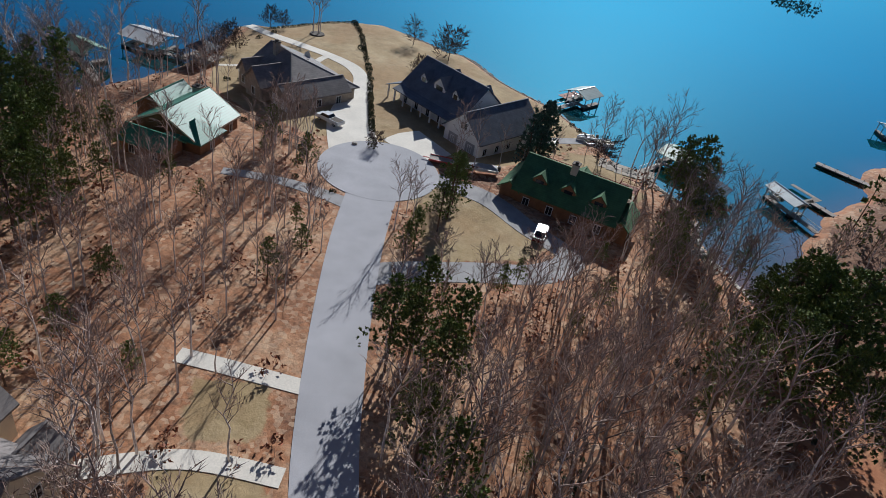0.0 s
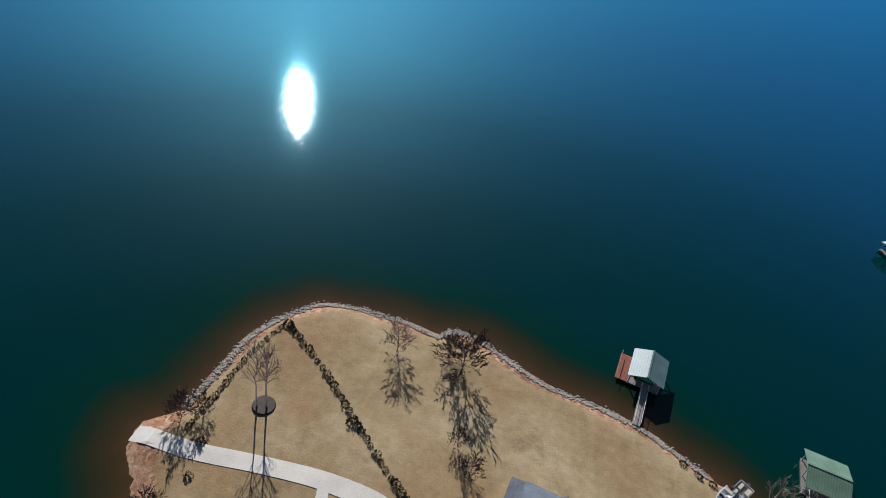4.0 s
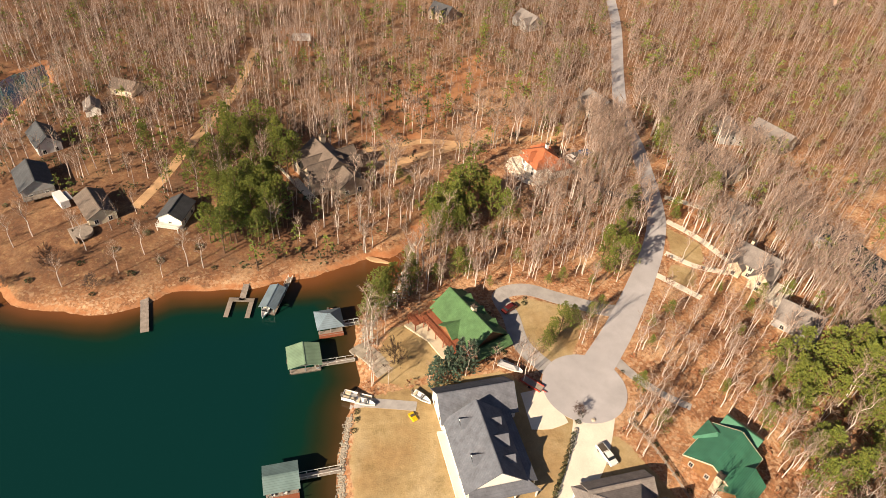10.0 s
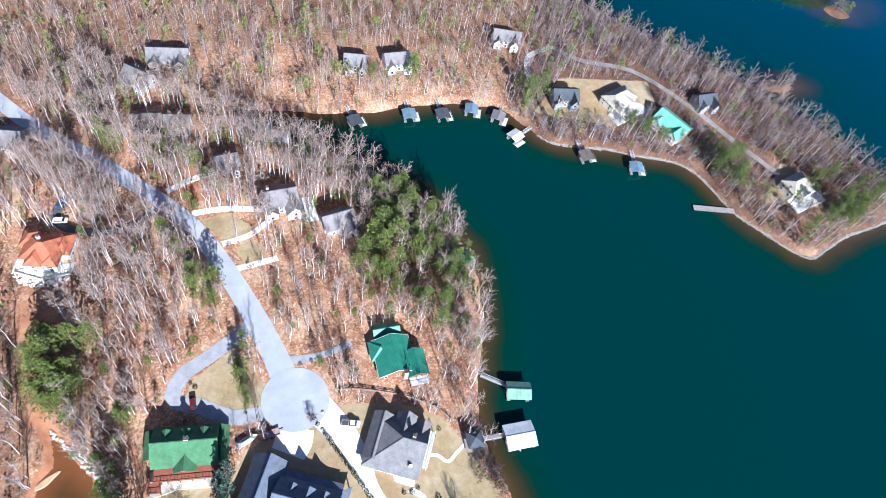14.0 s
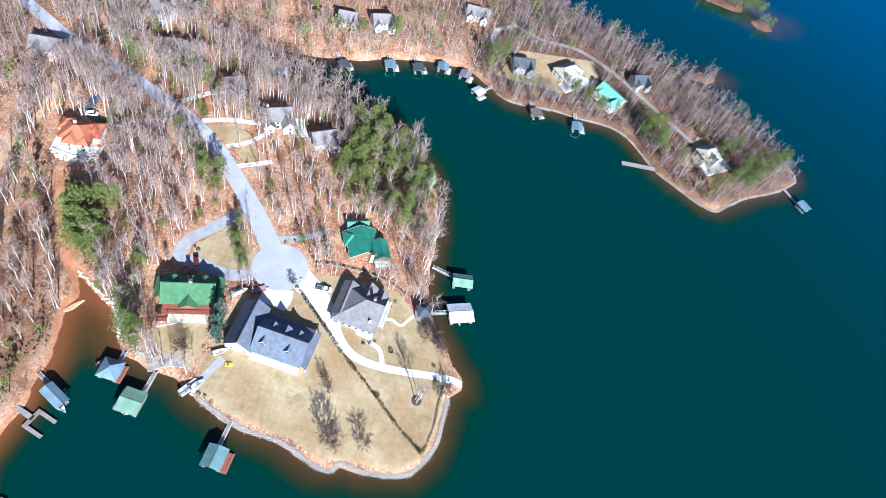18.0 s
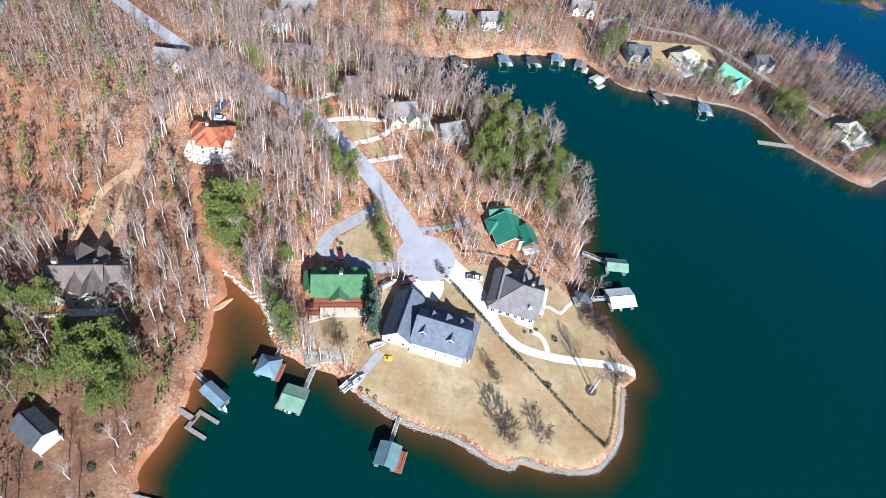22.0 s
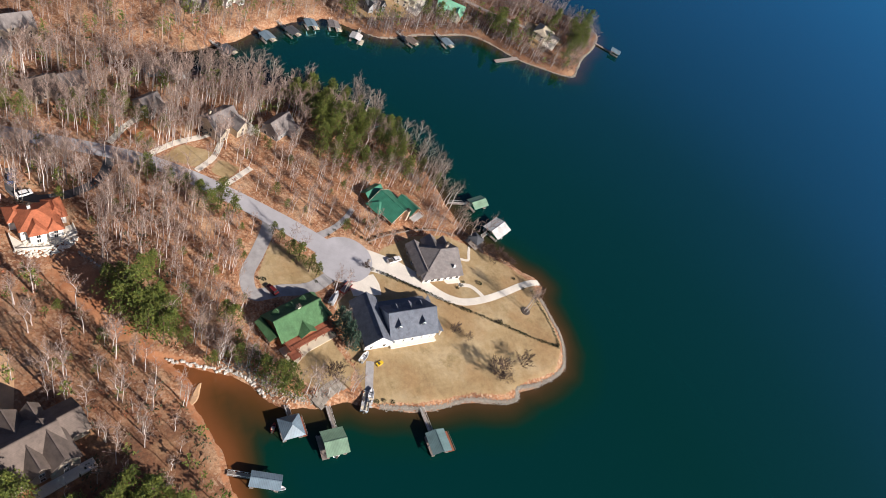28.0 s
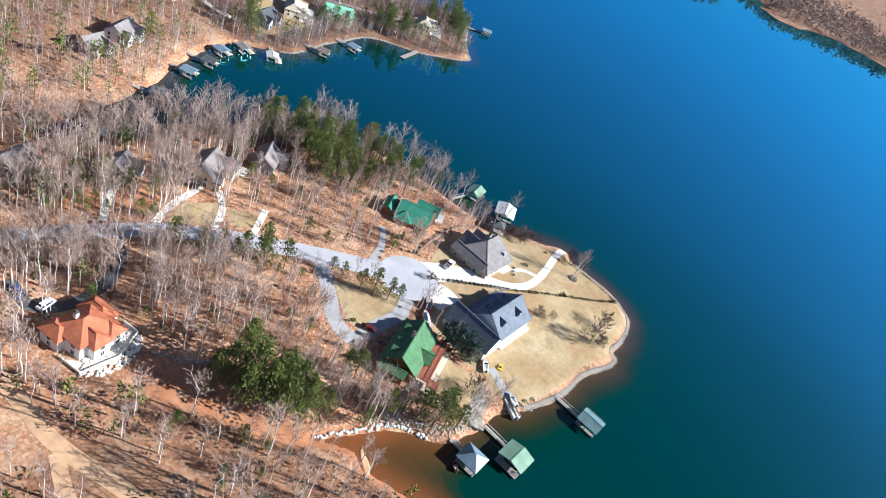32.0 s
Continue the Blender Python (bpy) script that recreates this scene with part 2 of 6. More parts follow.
REDW = plain("red_stained_deck", (0.33, 0.105, 0.055), 0.75, 0.2, 1.0)
DECKW = plain("weathered_boards", (0.34, 0.29, 0.25), 0.85, 0.2, 1.2, vary=0.25)
DARKW = plain("dark_timber", (0.09, 0.07, 0.055), 0.85, 0.25, 1.0)
BRICK = plain("brick_chimney", (0.33, 0.19, 0.14), 0.9, 0.25, 2.0)
kb = Mat("jetty_boards")
kb.put("Base Color", kb.mix(0.75, kb.ramp(kb.noise(1.2, 5), (0.3, (0.24, 0.205, 0.18)), (0.7, (0.40, 0.35, 0.31))), kb.ramp(kb.wave(1.12, "X"), (0.0, 0.35), (0.14, 1.0)), "MULTIPLY"))
kb.put("Roughness", 0.85)
BOARDS = kb.m
GLASS = glass_mat()
REDTWIG = wood_mat("dark_reddish_twigs", (0.085, 0.052, 0.042))
BARK = wood_mat("pale_bark", (0.60, 0.53, 0.495), 0.5)
FARBARK = wood_mat("grey_brown_bark", (0.46, 0.38, 0.34), 0.5)
MAUVE = wood_mat("mauve_grey_twigs", (0.215, 0.165, 0.16), 0.5)
FARTWIG = wood_mat("dull_brown_twigs", (0.30, 0.218, 0.18), 0.5)
TWIG = wood_mat("brown_twigs", (0.35, 0.252, 0.205), 0.5)
PBARK = wood_mat("pine_bark", (0.15, 0.09, 0.06))
PINE = leaf_mat("pine_needles", (0.145, 0.190, 0.036))
SPRUCE = leaf_mat("blue_green_needles", (0.075, 0.135, 0.095))
SHRUB = leaf_mat("dark_shrub_leaves", (0.050, 0.062, 0.024))
RUST = leaf_mat("rust_oak_leaves", (0.26, 0.10, 0.05))
RUBBER = plain("tyre_rubber", (0.02, 0.02, 0.02), 0.8)
PAINTW = plain("white_car_paint", (0.80, 0.80, 0.80), 0.25, 0.03)
PAINTR = plain("dark_red_paint", (0.12, 0.018, 0.018), 0.25, 0.05)
PAINTB = plain("blue_car_paint", (0.05, 0.11, 0.25), 0.25, 0.05)
REDP = plain("bright_red_paint", (0.55, 0.06, 0.04), 0.4, 0.1)
YELL = plain("yellow_plastic", (0.75, 0.50, 0.03), 0.4, 0.1)
STEEL = plain("galvanised_steel", (0.55, 0.56, 0.57), 0.4, 0.1, metal=0.8)
TARP = plain("grey_canvas", (0.35, 0.36, 0.38), 0.7, 0.15)

# ---- mesh tools ----


class Mesh:
    """Vertices and faces gathered for one part."""

    def __init__(self):
        self.v, self.f = [], []

    def add(self, vs, fs):
        n = len(self.v)
        self.v += [tuple(p) for p in vs]
        self.f += [tuple(i + n for i in f) for f in fs]
        return self

    def box(self, x0, x1, y0, y1, z0, z1):
        return self.add([(x, y, z) for z in (z0, z1) for y in (y0, y1) for x in (x0, x1)],
                        [(0, 2, 3, 1), (4, 5, 7, 6), (0, 1, 5, 4), (2, 6, 7, 3), (0, 4, 6, 2), (1, 3, 7, 5)])

    def beam(self, a, b, w, h=None):
        """A square bar from a to b."""
        a, b = Vector(a), Vector(b)
        d = (b - a).normalized()
        s = d.cross(Vector((0, 0, 1)))
        s = s.normalized() if s.length > 1e-3 else Vector((1, 0, 0))
        u = s.cross(d)
        h = h or w
        c = [(s * i * w / 2 + u * j * h / 2) for i, j in ((-1, -1), (1, -1), (1, 1), (-1, 1))]
        return self.add([a + q for q in c] + [b + q for q in c],
                        [(3, 2, 1, 0), (4, 5, 6, 7), (0, 1, 5, 4), (1, 2, 6, 5), (2, 3, 7, 6), (3, 0, 4, 7)])

    def tube(self, pts, radii, n=6, cap=True):
        start = len(self.v)
        for i, (p, r) in enumerate(zip(pts, radii)):
            p = Vector(p)
            d = (Vector(pts[min(i + 1, len(pts) - 1)]) - Vector(pts[max(i - 1, 0)])).normalized()
            s = d.orthogonal().normalized()
            u = d.cross(s)
            for j in range(n):
                a = 2 * math.pi * j / n
                self.v.append(tuple(p + (s * math.cos(a) + u * math.sin(a)) * r))
        for i in range(len(pts) - 1):
            for j in range(n):
                a, b = start + i * n + j, start + i * n + (j + 1) % n
                self.f.append((a, b, b + n, a + n))
        if cap:
            self.f.append(tuple(start + j for j in reversed(range(n))))
            self.f.append(tuple(start + (len(pts) - 1) * n + j for j in range(n)))
        return self

    def prism(self, poly, z0, z1):
        """An upright solid on a plan outline, listed anticlockwise."""
        n = len(poly)
        return self.add([(*p, z0) for p in poly] + [(*p, z1) for p in poly],
                        [tuple(reversed(range(n))), tuple(range(n, 2 * n))] + [(i, (i + 1) % n, (i + 1) % n + n, i + n) for i in range(n)])

    def slab(self, poly, th):
        """A sheet of any slope given by its upper outline, with thickness downwards."""
        n = len(poly)
        return self.add([tuple(p) for p in poly] + [(p[0], p[1], p[2] - th) for p in poly],
                        [tuple(range(n)), tuple(reversed(range(n, 2 * n)))] + [(i, i + n, (i + 1) % n + n, (i + 1) % n) for i in range(n)])

    def data(self, name, mat):
        me = bpy.data.meshes.new(name)
        me.from_pydata(self.v, [], self.f)
        me.materials.append(mat)
        return me


def thing(name, m, label, category, group="", kind=""):
    ob = new(name)
    ob.matrix_world = m
    return tagged(ob, label, category, group, kind)


def part(name, mesh, mat, parent, label=""):
    ob = new(name, mesh.data(name, mat) if isinstance(mesh, Mesh) else mesh)
    ob.parent = parent
    return tagged(ob, label)


def solid(name, mesh, mat, m, label, category, group="", kind=""):
    ob = new(name, mesh.data(name, mat))
    ob.matrix_world = m
    return tagged(ob, label, category, group, kind)


def bulk(name, v, f, mat, label, category):
    """One large object of joined triangles or quads from arrays."""
    me = bpy.data.meshes.new(name)
    nf, k = f.shape
    me.vertices.add(len(v))
    me.vertices.foreach_set("co", v.astype(np.float32).ravel())
    me.loops.add(nf * k)
    me.loops.foreach_set("vertex_index", f.astype(np.int32).ravel())
    me.polygons.add(nf)
    me.polygons.foreach_set("loop_start", np.arange(nf, dtype=np.int32) * k)
    me.polygons.foreach_set("loop_total", np.full(nf, k, np.int32))
    me.update(calc_edges=True)
    me.materials.append(mat)
    return tagged(new(name, me), label, category, kind="stuff")


# ---- plan of the shore ----
WEST_SHORE = [(-900, -900), (-250, -262), (-165, -207), (-151, -196), (-141, -192), (-157, -184), (-172, -175), (-175, -162), (-190, -152),
              (-200, -142), (-181, -137), (-168, -144), (-148, -149), (-134, -152), (-119, -152), (-106, -151), (-89, -152), (-75, -145),
              (-70, -138), (-66, -131), (-59, -127), (-57, -122), (-54, -113), (-51, -104), (-53, -97), (-57, -90), (-57, -84), (-56, -78),
              (-55, -70), (-56, -63), (-57, -52), (-60, -42), (-62, -34), (-60, -30), (-63, -26), (-68, -20)]
POINT_SHORE = [(-62, -22.5), (-55, -26), (-49, -29), (-44.5, -33.5), (-42, -39), (-37, -42.5), (-27.5, -45.6), (-18, -44), (-13.5, -47.5),
               (-9.5, -49.3), (2.6, -52.9), (10.7, -54), (22, -54), (31, -56.6), (36.5, -58), (40.5, -57), (42, -54.3), (49.5, -54.5),
               (58.7, -53), (64.7, -50), (69, -43.6), (71, -36), (71, -27.5), (71, -20), (74.5, -14.8), (73, -11), (68.6, -7.5), (65, -1.8)]
EAST_SHORE = [(59, 4), (53, 16), (50, 23), (50, 30), (48.5, 41), (47, 52), (42, 67), (37, 78), (24, 89), (14, 97), (2, 100), (-11, 103),
              (-20, 105), (-32, 108), (-43, 107), (-52, 108), (-63, 109), (-69, 114), (-57, 118), (-45, 121), (-35, 124.5), (-24, 128),
              (-14, 133), (0, 142.5), (16, 149.5), (33, 155), (43, 151)]
FAR_SHORE = [(54, 144.5), (60, 142.5), (72, 144.3), (84, 147.5), (96, 148.3), (108, 150.2), (117, 150), (125, 146), (133, 138), (140, 131),
             (152, 125), (164, 119.4), (172, 119), (179, 126), (189, 136), (201, 144.5), (210, 152.5), (217, 162), (214, 170), (206, 179),
             (187, 194), (166, 206), (148, 216), (112, 228), (94, 232), (79, 238), (62, 244), (34, 240), (28, 244), (36, 252), (62, 268), (100, 290), (134, 302), (150, 322), (110, 420), (-60, 900), (-900, 900)]
LAND_LINE = WEST_SHORE + POINT_SHORE + EAST_SHORE + FAR_SHORE
EAST_LAND = [(1300, 1500), (1150, 500), (960, 190), (900, 110), (962, 40), (1002, -28), (1050, -300), (1500, -700), (4500, -700), (4500, 4500), (600, 4500)]
SOUTH_LAND = [(-4500, -1300), (-700, -1050), (-200, -1150), (300, -1250), (1500, -1100), (4500, -1300), (4500, -4500), (-4500, -4500)]
NORTH_LAND = [(-900, 700), (100, 760), (600, 820), (4500, 1200), (4500, 4500), (-900, 4500)]
WEST_LAND = [(-4500, -1300), (-905, -905), (-250, -262), (-350, 0), (-905, 905), (-4500, 4500)]
ISLES = [((182, 311), 25, 6, 0.12), ((203, 297), 7, 3, 0.1), ((163, 220), 9, 4, 0.4), ((56, -332), 22, 6, -0.3), ((740, 190), 62, 15, -0.3)]


def signed(px, py, line):
    """Distance to a closed outline, positive inside."""
    a = np.array(line, float)
    b = np.roll(a, -1, 0)
    best = np.full(px.shape, 1e12)
    inside = np.zeros(px.shape, bool)
    for (x0, y0), (x1, y1) in zip(a, b):
        dx, dy = x1 - x0, y1 - y0
        t = np.clip(((px - x0) * dx + (py - y0) * dy) / (dx * dx + dy * dy + 1e-9), 0, 1)
        best = np.minimum(best, (px - x0 - t * dx) ** 2 + (py - y0 - t * dy) ** 2)
        if y0 != y1:
            cross = ((y0 > py) != (y1 > py)) & (px < dx * (py - y0) / dy + x0)
            inside ^= cross
    return np.where(inside, 1, -1) * np.sqrt(best)


def shore_distance(px, py):
    px, py = np.asarray(px, float), np.asarray(py, float)
    wob = 0.8 * np.sin(px * 0.31 + 1.3 * np.sin(py * 0.23)) + 0.5 * np.sin(py * 0.47 + px * 0.19)
    d = signed(px, py, LAND_LINE)
    for far in (EAST_LAND, SOUTH_LAND, NORTH_LAND, WEST_LAND):
        d = np.maximum(d, signed(px, py, far))
    for (cx, cy), rx, ry, a in ISLES:
        u = (px - cx) * math.cos(a) + (py - cy) * math.sin(a)
        w = -(px - cx) * math.sin(a) + (py - cy) * math.cos(a)
        d = np.maximum(d, (1 - np.sqrt((u / rx) ** 2 + (w / ry) ** 2)) * ry)
    return d + 0.45 * wob


def height(px, py):
    px, py = np.asarray(px, float), np.asarray(py, float)
    d = shore_distance(px, py)
    up = np.minimum(np.maximum(d, 0) * 0.45, 1.2) + np.clip(d - 3, 0, 30) * 0.062
    far = np.clip((np.hypot(px, py) - 330) / 700, 0, 1)
    hills = far * np.clip(d / 250, 0, 1) * (22 + 16 * np.sin(px * 0.0041 + 1) * np.cos(py * 0.0037))
    rough = 0.02 * np.sin(px * 0.9 + 2 * np.sin(py * 0.31)) * np.sin(py * 0.83) * np.clip(d / 4, 0, 1)
    return np.where(d > 0, up + hills + rough, np.maximum(d * 0.16, -4.0))


def ground_z(x, y):
    return float(height(np.array([x]), np.array([y]))[0])


LAWNS = [
    [(-12, -47), (4, -51), (24, -52), (36, -55), (47, -52), (60, -51), (68, -42), (69.5, -28), (69, -12), (62, -3), (52, 6), (41, 13.5), (27, 14),
     (12, 9), (2, -1), (-4, -6), (-12, -11), (-13, -28)],
    [(-35, 3), (-27, 17), (-13, 7), (-12, -3), (-24, -4), (-34, -3)],
    [(-16, -41), (-24, -40), (-32, -35), (-33, -25), (-17, -24), (-13.5, -36)],
    [(-60, -74), (-58, -95), (-54, -110), (-61, -124), (-72, -139), (-92, -150), (-112, -146), (-98, -124), (-80, -104), (-92, -92), (-86, -80), (-72, -72)],
    [(-57, 58), (-47.6, 65), (-37, 60), (-44.5, 53)], [(-41, 51), (-36, 57), (-30, 52), (-35, 46)],
    [(50, 156), (58, 180), (98, 194), (104, 176), (84, 160)], [(152, 140), (160, 165), (178, 160), (178, 146)],
]
CLAYS = [
    [(-120, -28), (-150, -34), (-160, -6), (-190, 40), (-160, 34), (-128, 6), (-112, -18)],
    [(-106, -60), (-114, -48), (-112, -32), (-100, -28), (-90, -36), (-90, -52)],
    [(-73, -20), (-66, -28), (-62, -22), (-68, -14), (-76, 4), (-84, 18), (-95, 18), (-90, 2)],
    [(-186, -50), (-220, -52), (-224, -28), (-190, -26)], [(-72, 64), (-56, 66), (-46, 76), (-58, 80), (-72, 72)],
    [(104, 160), (118, 158), (124, 170), (112, 178)], [(-86, 72), (-70, 70), (-60, 80), (-76, 84)],
]


def spread(lo, hi, step, far):
    """Even steps between lo and hi, widening outwards to +-far."""
    mid = list(np.arange(lo, hi + 0.01, step))
    out, s, v = [], step, hi
    while v < far:
        s *= 1.22
        v += s
        out.append(v)
    inn, s, v = [], step, lo
    while v > -far:
        s *= 1.22
        v -= s
        inn.append(v)
    return np.array(inn[::-1] + mid + out)


def sheet(name, fx, fy, z, mat, label, category, attrs):
    X, Y = np.meshgrid(fx, fy)
    v = np.stack([X.ravel(), Y.ravel(), z(X.ravel(), Y.ravel())], 1)
    nx, ny = len(fx), len(fy)
    i = (np.arange(ny - 1)[:, None] * nx + np.arange(nx - 1)[None]).ravel()
    ob = bulk(name, v, np.stack([i, i + 1, i + nx + 1, i + nx], 1), mat, label, category)
    ob["kind"] = "structure"
    for key, fn in attrs:
        a = ob.data.attributes.new(key, "FLOAT", "POINT")
        a.data.foreach_set("value", fn(v[:, 0], v[:, 1]).astype(np.float32))
    ob.data.polygons.foreach_set("use_smooth", np.ones(len(ob.data.polygons), bool))
    return ob


def zone(polys, soft, thin=()):
    def fn(x, y):
        out = np.zeros(x.shape)
        near = (np.abs(x) < 260) & (np.abs(y) < 260)
        for i, p in enumerate(polys):
            full = 0.36 if i in thin else 1.0
            out[near] = np.maximum(out[near], full * np.clip(0.5 + signed(x[near], y[near], p) / soft, 0, 1))
        return out
    return fn


def clay(x, y):
    wob = np.sin(x * 0.55 + 1.3 * np.sin(y * 0.31)) * np.sin(y * 0.47 + 0.9 * np.sin(x * 0.23)) + 0.6 * np.sin(x * 1.3 + y * 0.9) * np.sin(y * 1.1 - x * 0.4)
    z = np.clip(zone(CLAYS, 9.0)(x, y) * (0.78 + 0.42 * wob), 0, 1)
    d = shore_distance(x, y)
    red = np.clip((-x - 40) / 25, 0.0, 1) + np.clip((y - 90) / 30, 0, 1) * 0.14
    bank = np.clip(1 - np.abs(d - 0.5) / 2.0, 0, 1) * np.clip(red + 0.12, 0, 1)
    return np.maximum(z, np.where(d < 0.3, np.maximum(bank, 0.3), bank))


gx, gy = spread(-232, 232, 1.6, 4400), spread(-212, 262, 1.6, 4400)
sheet("ground", gx, gy, height, LAND, "winter ground of leaf litter, dormant lawn and red clay", "ground",
      [("lawn", zone(LAWNS, 3.0, (3,))), ("clay", clay), ("oak", lambda x, y: np.maximum(np.maximum(0.85 * np.clip((-x - 54) / 12, 0, 1) * np.clip((-y - 28) / 16, 0, 1), 0.5 * np.clip((-x - 60) / 14, 0, 1) * np.clip((14 - y) / 12, 0, 1)), np.maximum(0.9 * np.clip((x - 34) / 20, 0, 1) * np.clip((y - 116) / 14, 0, 1), 0.6 * np.clip((np.hypot(x - 10, y) - 150) / 40, 0, 1))))])
wx, wy = spread(-232, 232, 3.0, 4400), spread(-212, 262, 3.0, 4400)
sheet("water", wx, wy, lambda x, y: np.zeros(x.shape), WATER, "calm deep green lake with reddish shallows", "lake",
      [("depth", lambda x, y: np.clip(-shore_distance(x, y) / (24.0 + 18.0 * np.clip((-x - 36) / 14, 0, 1) * np.clip((y + 62) / 12, 0, 1) * (y < 40)), 0, 1)),
       ("silt", lambda x, y: np.clip((-x - 30) / 22, 0.12, 1))])

# ---- roads, drives and paths ----


def smooth_line(pts, step=1.2):
    """Catmull-Rom through the points, in even steps."""
    p = np.array([pts[0], *pts, pts[-1]], float)
    out = []
    for i in range(1, len(p) - 2):
        n = max(2, int(np.linalg.norm(p[i + 1] - p[i]) / step))
        for t in np.linspace(0, 1, n, endpoint=False):
            a, b, c, d = p[i - 1], p[i], p[i + 1], p[i + 2]
            out.append(0.5 * (2 * b + (c - a) * t + (2 * a - 5 * b + 4 * c - d) * t * t + (3 * b - a - 3 * c + d) * t ** 3))
    out.append(p[-2])
    return np.array(out)


def ribbon(name, pts, width, mat, label, category, lift=0.08, th=0.25, kind="structure"):
    """A paved strip that lies on the ground."""
    c = smooth_line(pts)
    d = np.gradient(c, axis=0)
    d /= np.linalg.norm(d, axis=1)[:, None] + 1e-9
    s = np.stack([-d[:, 1], d[:, 0]], 1)
    wid = np.interp(np.linspace(0, 1, len(c)), np.linspace(0, 1, len(width)), width) if isinstance(width, (list, tuple)) else np.full(len(c), width)
    cols = np.linspace(-0.5, 0.5, 7)
    m = Mesh()
    rows = len(c)
    for low in (0, 1):
        for i in range(rows):
            q = c[i][None] + s[i][None] * (cols * wid[i])[:, None]
            z = height(q[:, 0], q[:, 1]) + lift - low * th
            m.v += [(q[j, 0], q[j, 1], z[j]) for j in range(7)]
    n = rows * 7
    for i in range(rows - 1):
        for j in range(6):
            a = i * 7 + j
            m.f.append((a, a + 7, a + 8, a + 1))
        for a, b in ((i * 7, i * 7 + 7), (i * 7 + 13, i * 7 + 6)):
            m.f.append((a, a + n, b + n, b))
    return solid(name, m, mat, Matrix(), label, category, kind=kind)


def disc(name, cx, cy, r, mat, label, category, lift=0.09, squash=1.0):
    m = Mesh()
    rings, n = 8, 48
    m.v.append((cx, cy, ground_z(cx, cy) + lift))
    for k in range(1, rings + 1):
        for j in range(n):
            a = 2 * math.pi * j / n
            x, y = cx + r * k / rings * math.cos(a), cy + r * squash * k / rings * math.sin(a)
            m.v.append((x, y, ground_z(x, y) + lift))
    for j in range(n):
        m.f.append((0, 1 + j, 1 + (j + 1) % n))
        for k in range(rings - 1):
            a, b = 1 + k * n + j, 1 + k * n + (j + 1) % n
            m.f.append((a, a + n, b + n, b))
        x, y, z = m.v[1 + (rings - 1) * n + j]
        m.v.append((x, y, z - 0.25))
    e = len(m.v) - n
    for j in range(n):
        a, b = 1 + (rings - 1) * n + j, 1 + (rings - 1) * n + (j + 1) % n
        m.f.append((a, e + j, e + (j + 1) % n, b))
    return solid(name, m, mat, Matrix(), label, category, kind="structure")


ROAD = [(-9, 12), (-18, 21.8), (-28.6, 32), (-39, 41.3), (-48.5, 49), (-60, 56.5), (-73, 62), (-88, 67), (-104, 72), (-128, 78), (-160, 92), (-220, 120), (-300, 150)]
ribbon("road", ROAD, [8.0, 6.0, 5.6, 5.4, 5.2, 5.0], ASPHALT, "sunlit grey asphalt lane leading to the turning circle", "road")
disc("road_turning_circle", -3.5, 6.2, 10.2, ASPHALT, "round grey asphalt turning circle at the lane's end", "road", 0.10)
ribbon("driveway_loop", [(-10, 0), (-19, -4), (-29, -3.5), (-37.5, -3.5), (-38, 4), (-33, 12), (-27.5, 21), (-25, 27)], 4.6, GRAVEL,
       "grey gravel loop drive round a dry lawn", "driveway", 0.06)
ribbon("driveway_concrete", [(3, 6), (9, 2.5), (15, -1.5), (20.5, -6.5), (26.5, -13.4), (34.5, -18), (44, -18.2), (54, -16.4), (65, -13.8), (74, -13)],
       [9.5, 8.5, 6.0, 3.4, 3.0, 2.8, 2.8, 2.8], CONCRETE, "long pale concrete drive that runs down to the lake", "driveway", 0.07)
ribbon("path_house", [(36.5, -10.5), (41, -11.5), (43.5, -15), (44.5, -18)], 1.7, CONCRETE, "curved concrete path from house to drive", "path", 0.075)
ribbon("path_dock", [(38.5, 0), (42, 1.5), (46, 0.5), (48, 4), (50, 7.5)], 1.1, CONCRETE, "narrow winding concrete path to the dock gazebo", "path", 0.075)
ribbon("driveway_garage", [(0, -2), (0.3, -6), (0, -10)], [10, 11, 10], CONCRETE, "pale concrete apron before the garage", "driveway", 0.075)
ribbon("driveway_tan", [(-60, 60), (-50.5, 65.5), (-41, 68.6), (-36, 71)], 2.4, CONCRETE, "pale concrete drive beside a small lawn", "driveway", 0.07)
ribbon("driveway_stone", [(-45.5, 51.5), (-38.5, 57.6), (-34, 66)], 2.2, CONCRETE, "pale concrete drive up to a stone house", "driveway", 0.07)
ribbon("driveway_short", [(-37.5, 43.6), (-30, 49), (-26, 52)], 2.2, CONCRETE, "pale concrete drive through bare trees", "driveway", 0.07)
ribbon("driveway_green_house", [(-11, 17), (-4, 20), (2, 24), (7, 29)], [3.2, 2.6, 2.2, 2.0], GRAVEL, "gravel drive to the green-roofed house", "driveway", 0.06)
ribbon("driveway_dark", [(-72, 59), (-76.5, 49), (-85, 43.3), (-94.6, 41.6), (-101, 45.5), (-101, 55)], 3.2, DARKTAR, "curved dark asphalt drive in the woods", "driveway", 0.06)
ribbon("driveway_far", [(-72, 66), (-66, 74), (-60, 80)], 2.4, CONCRETE, "pale concrete drive into the woods", "driveway", 0.07)
ribbon("dirt_track", [(-106, -34), (-105, -20), (-107.5, -10), (-113, 8), (-114, 22), (-116, 46), (-132, 64)], 3.6, DIRT, "rutted orange dirt track through bare trees", "track", 0.05)
ribbon("dirt_track_west", [(-112, -34), (-115, -22), (-117, -6), (-114, 6)], 3.0, DIRT, "sandy dirt track beside the clearing", "track", 0.05)
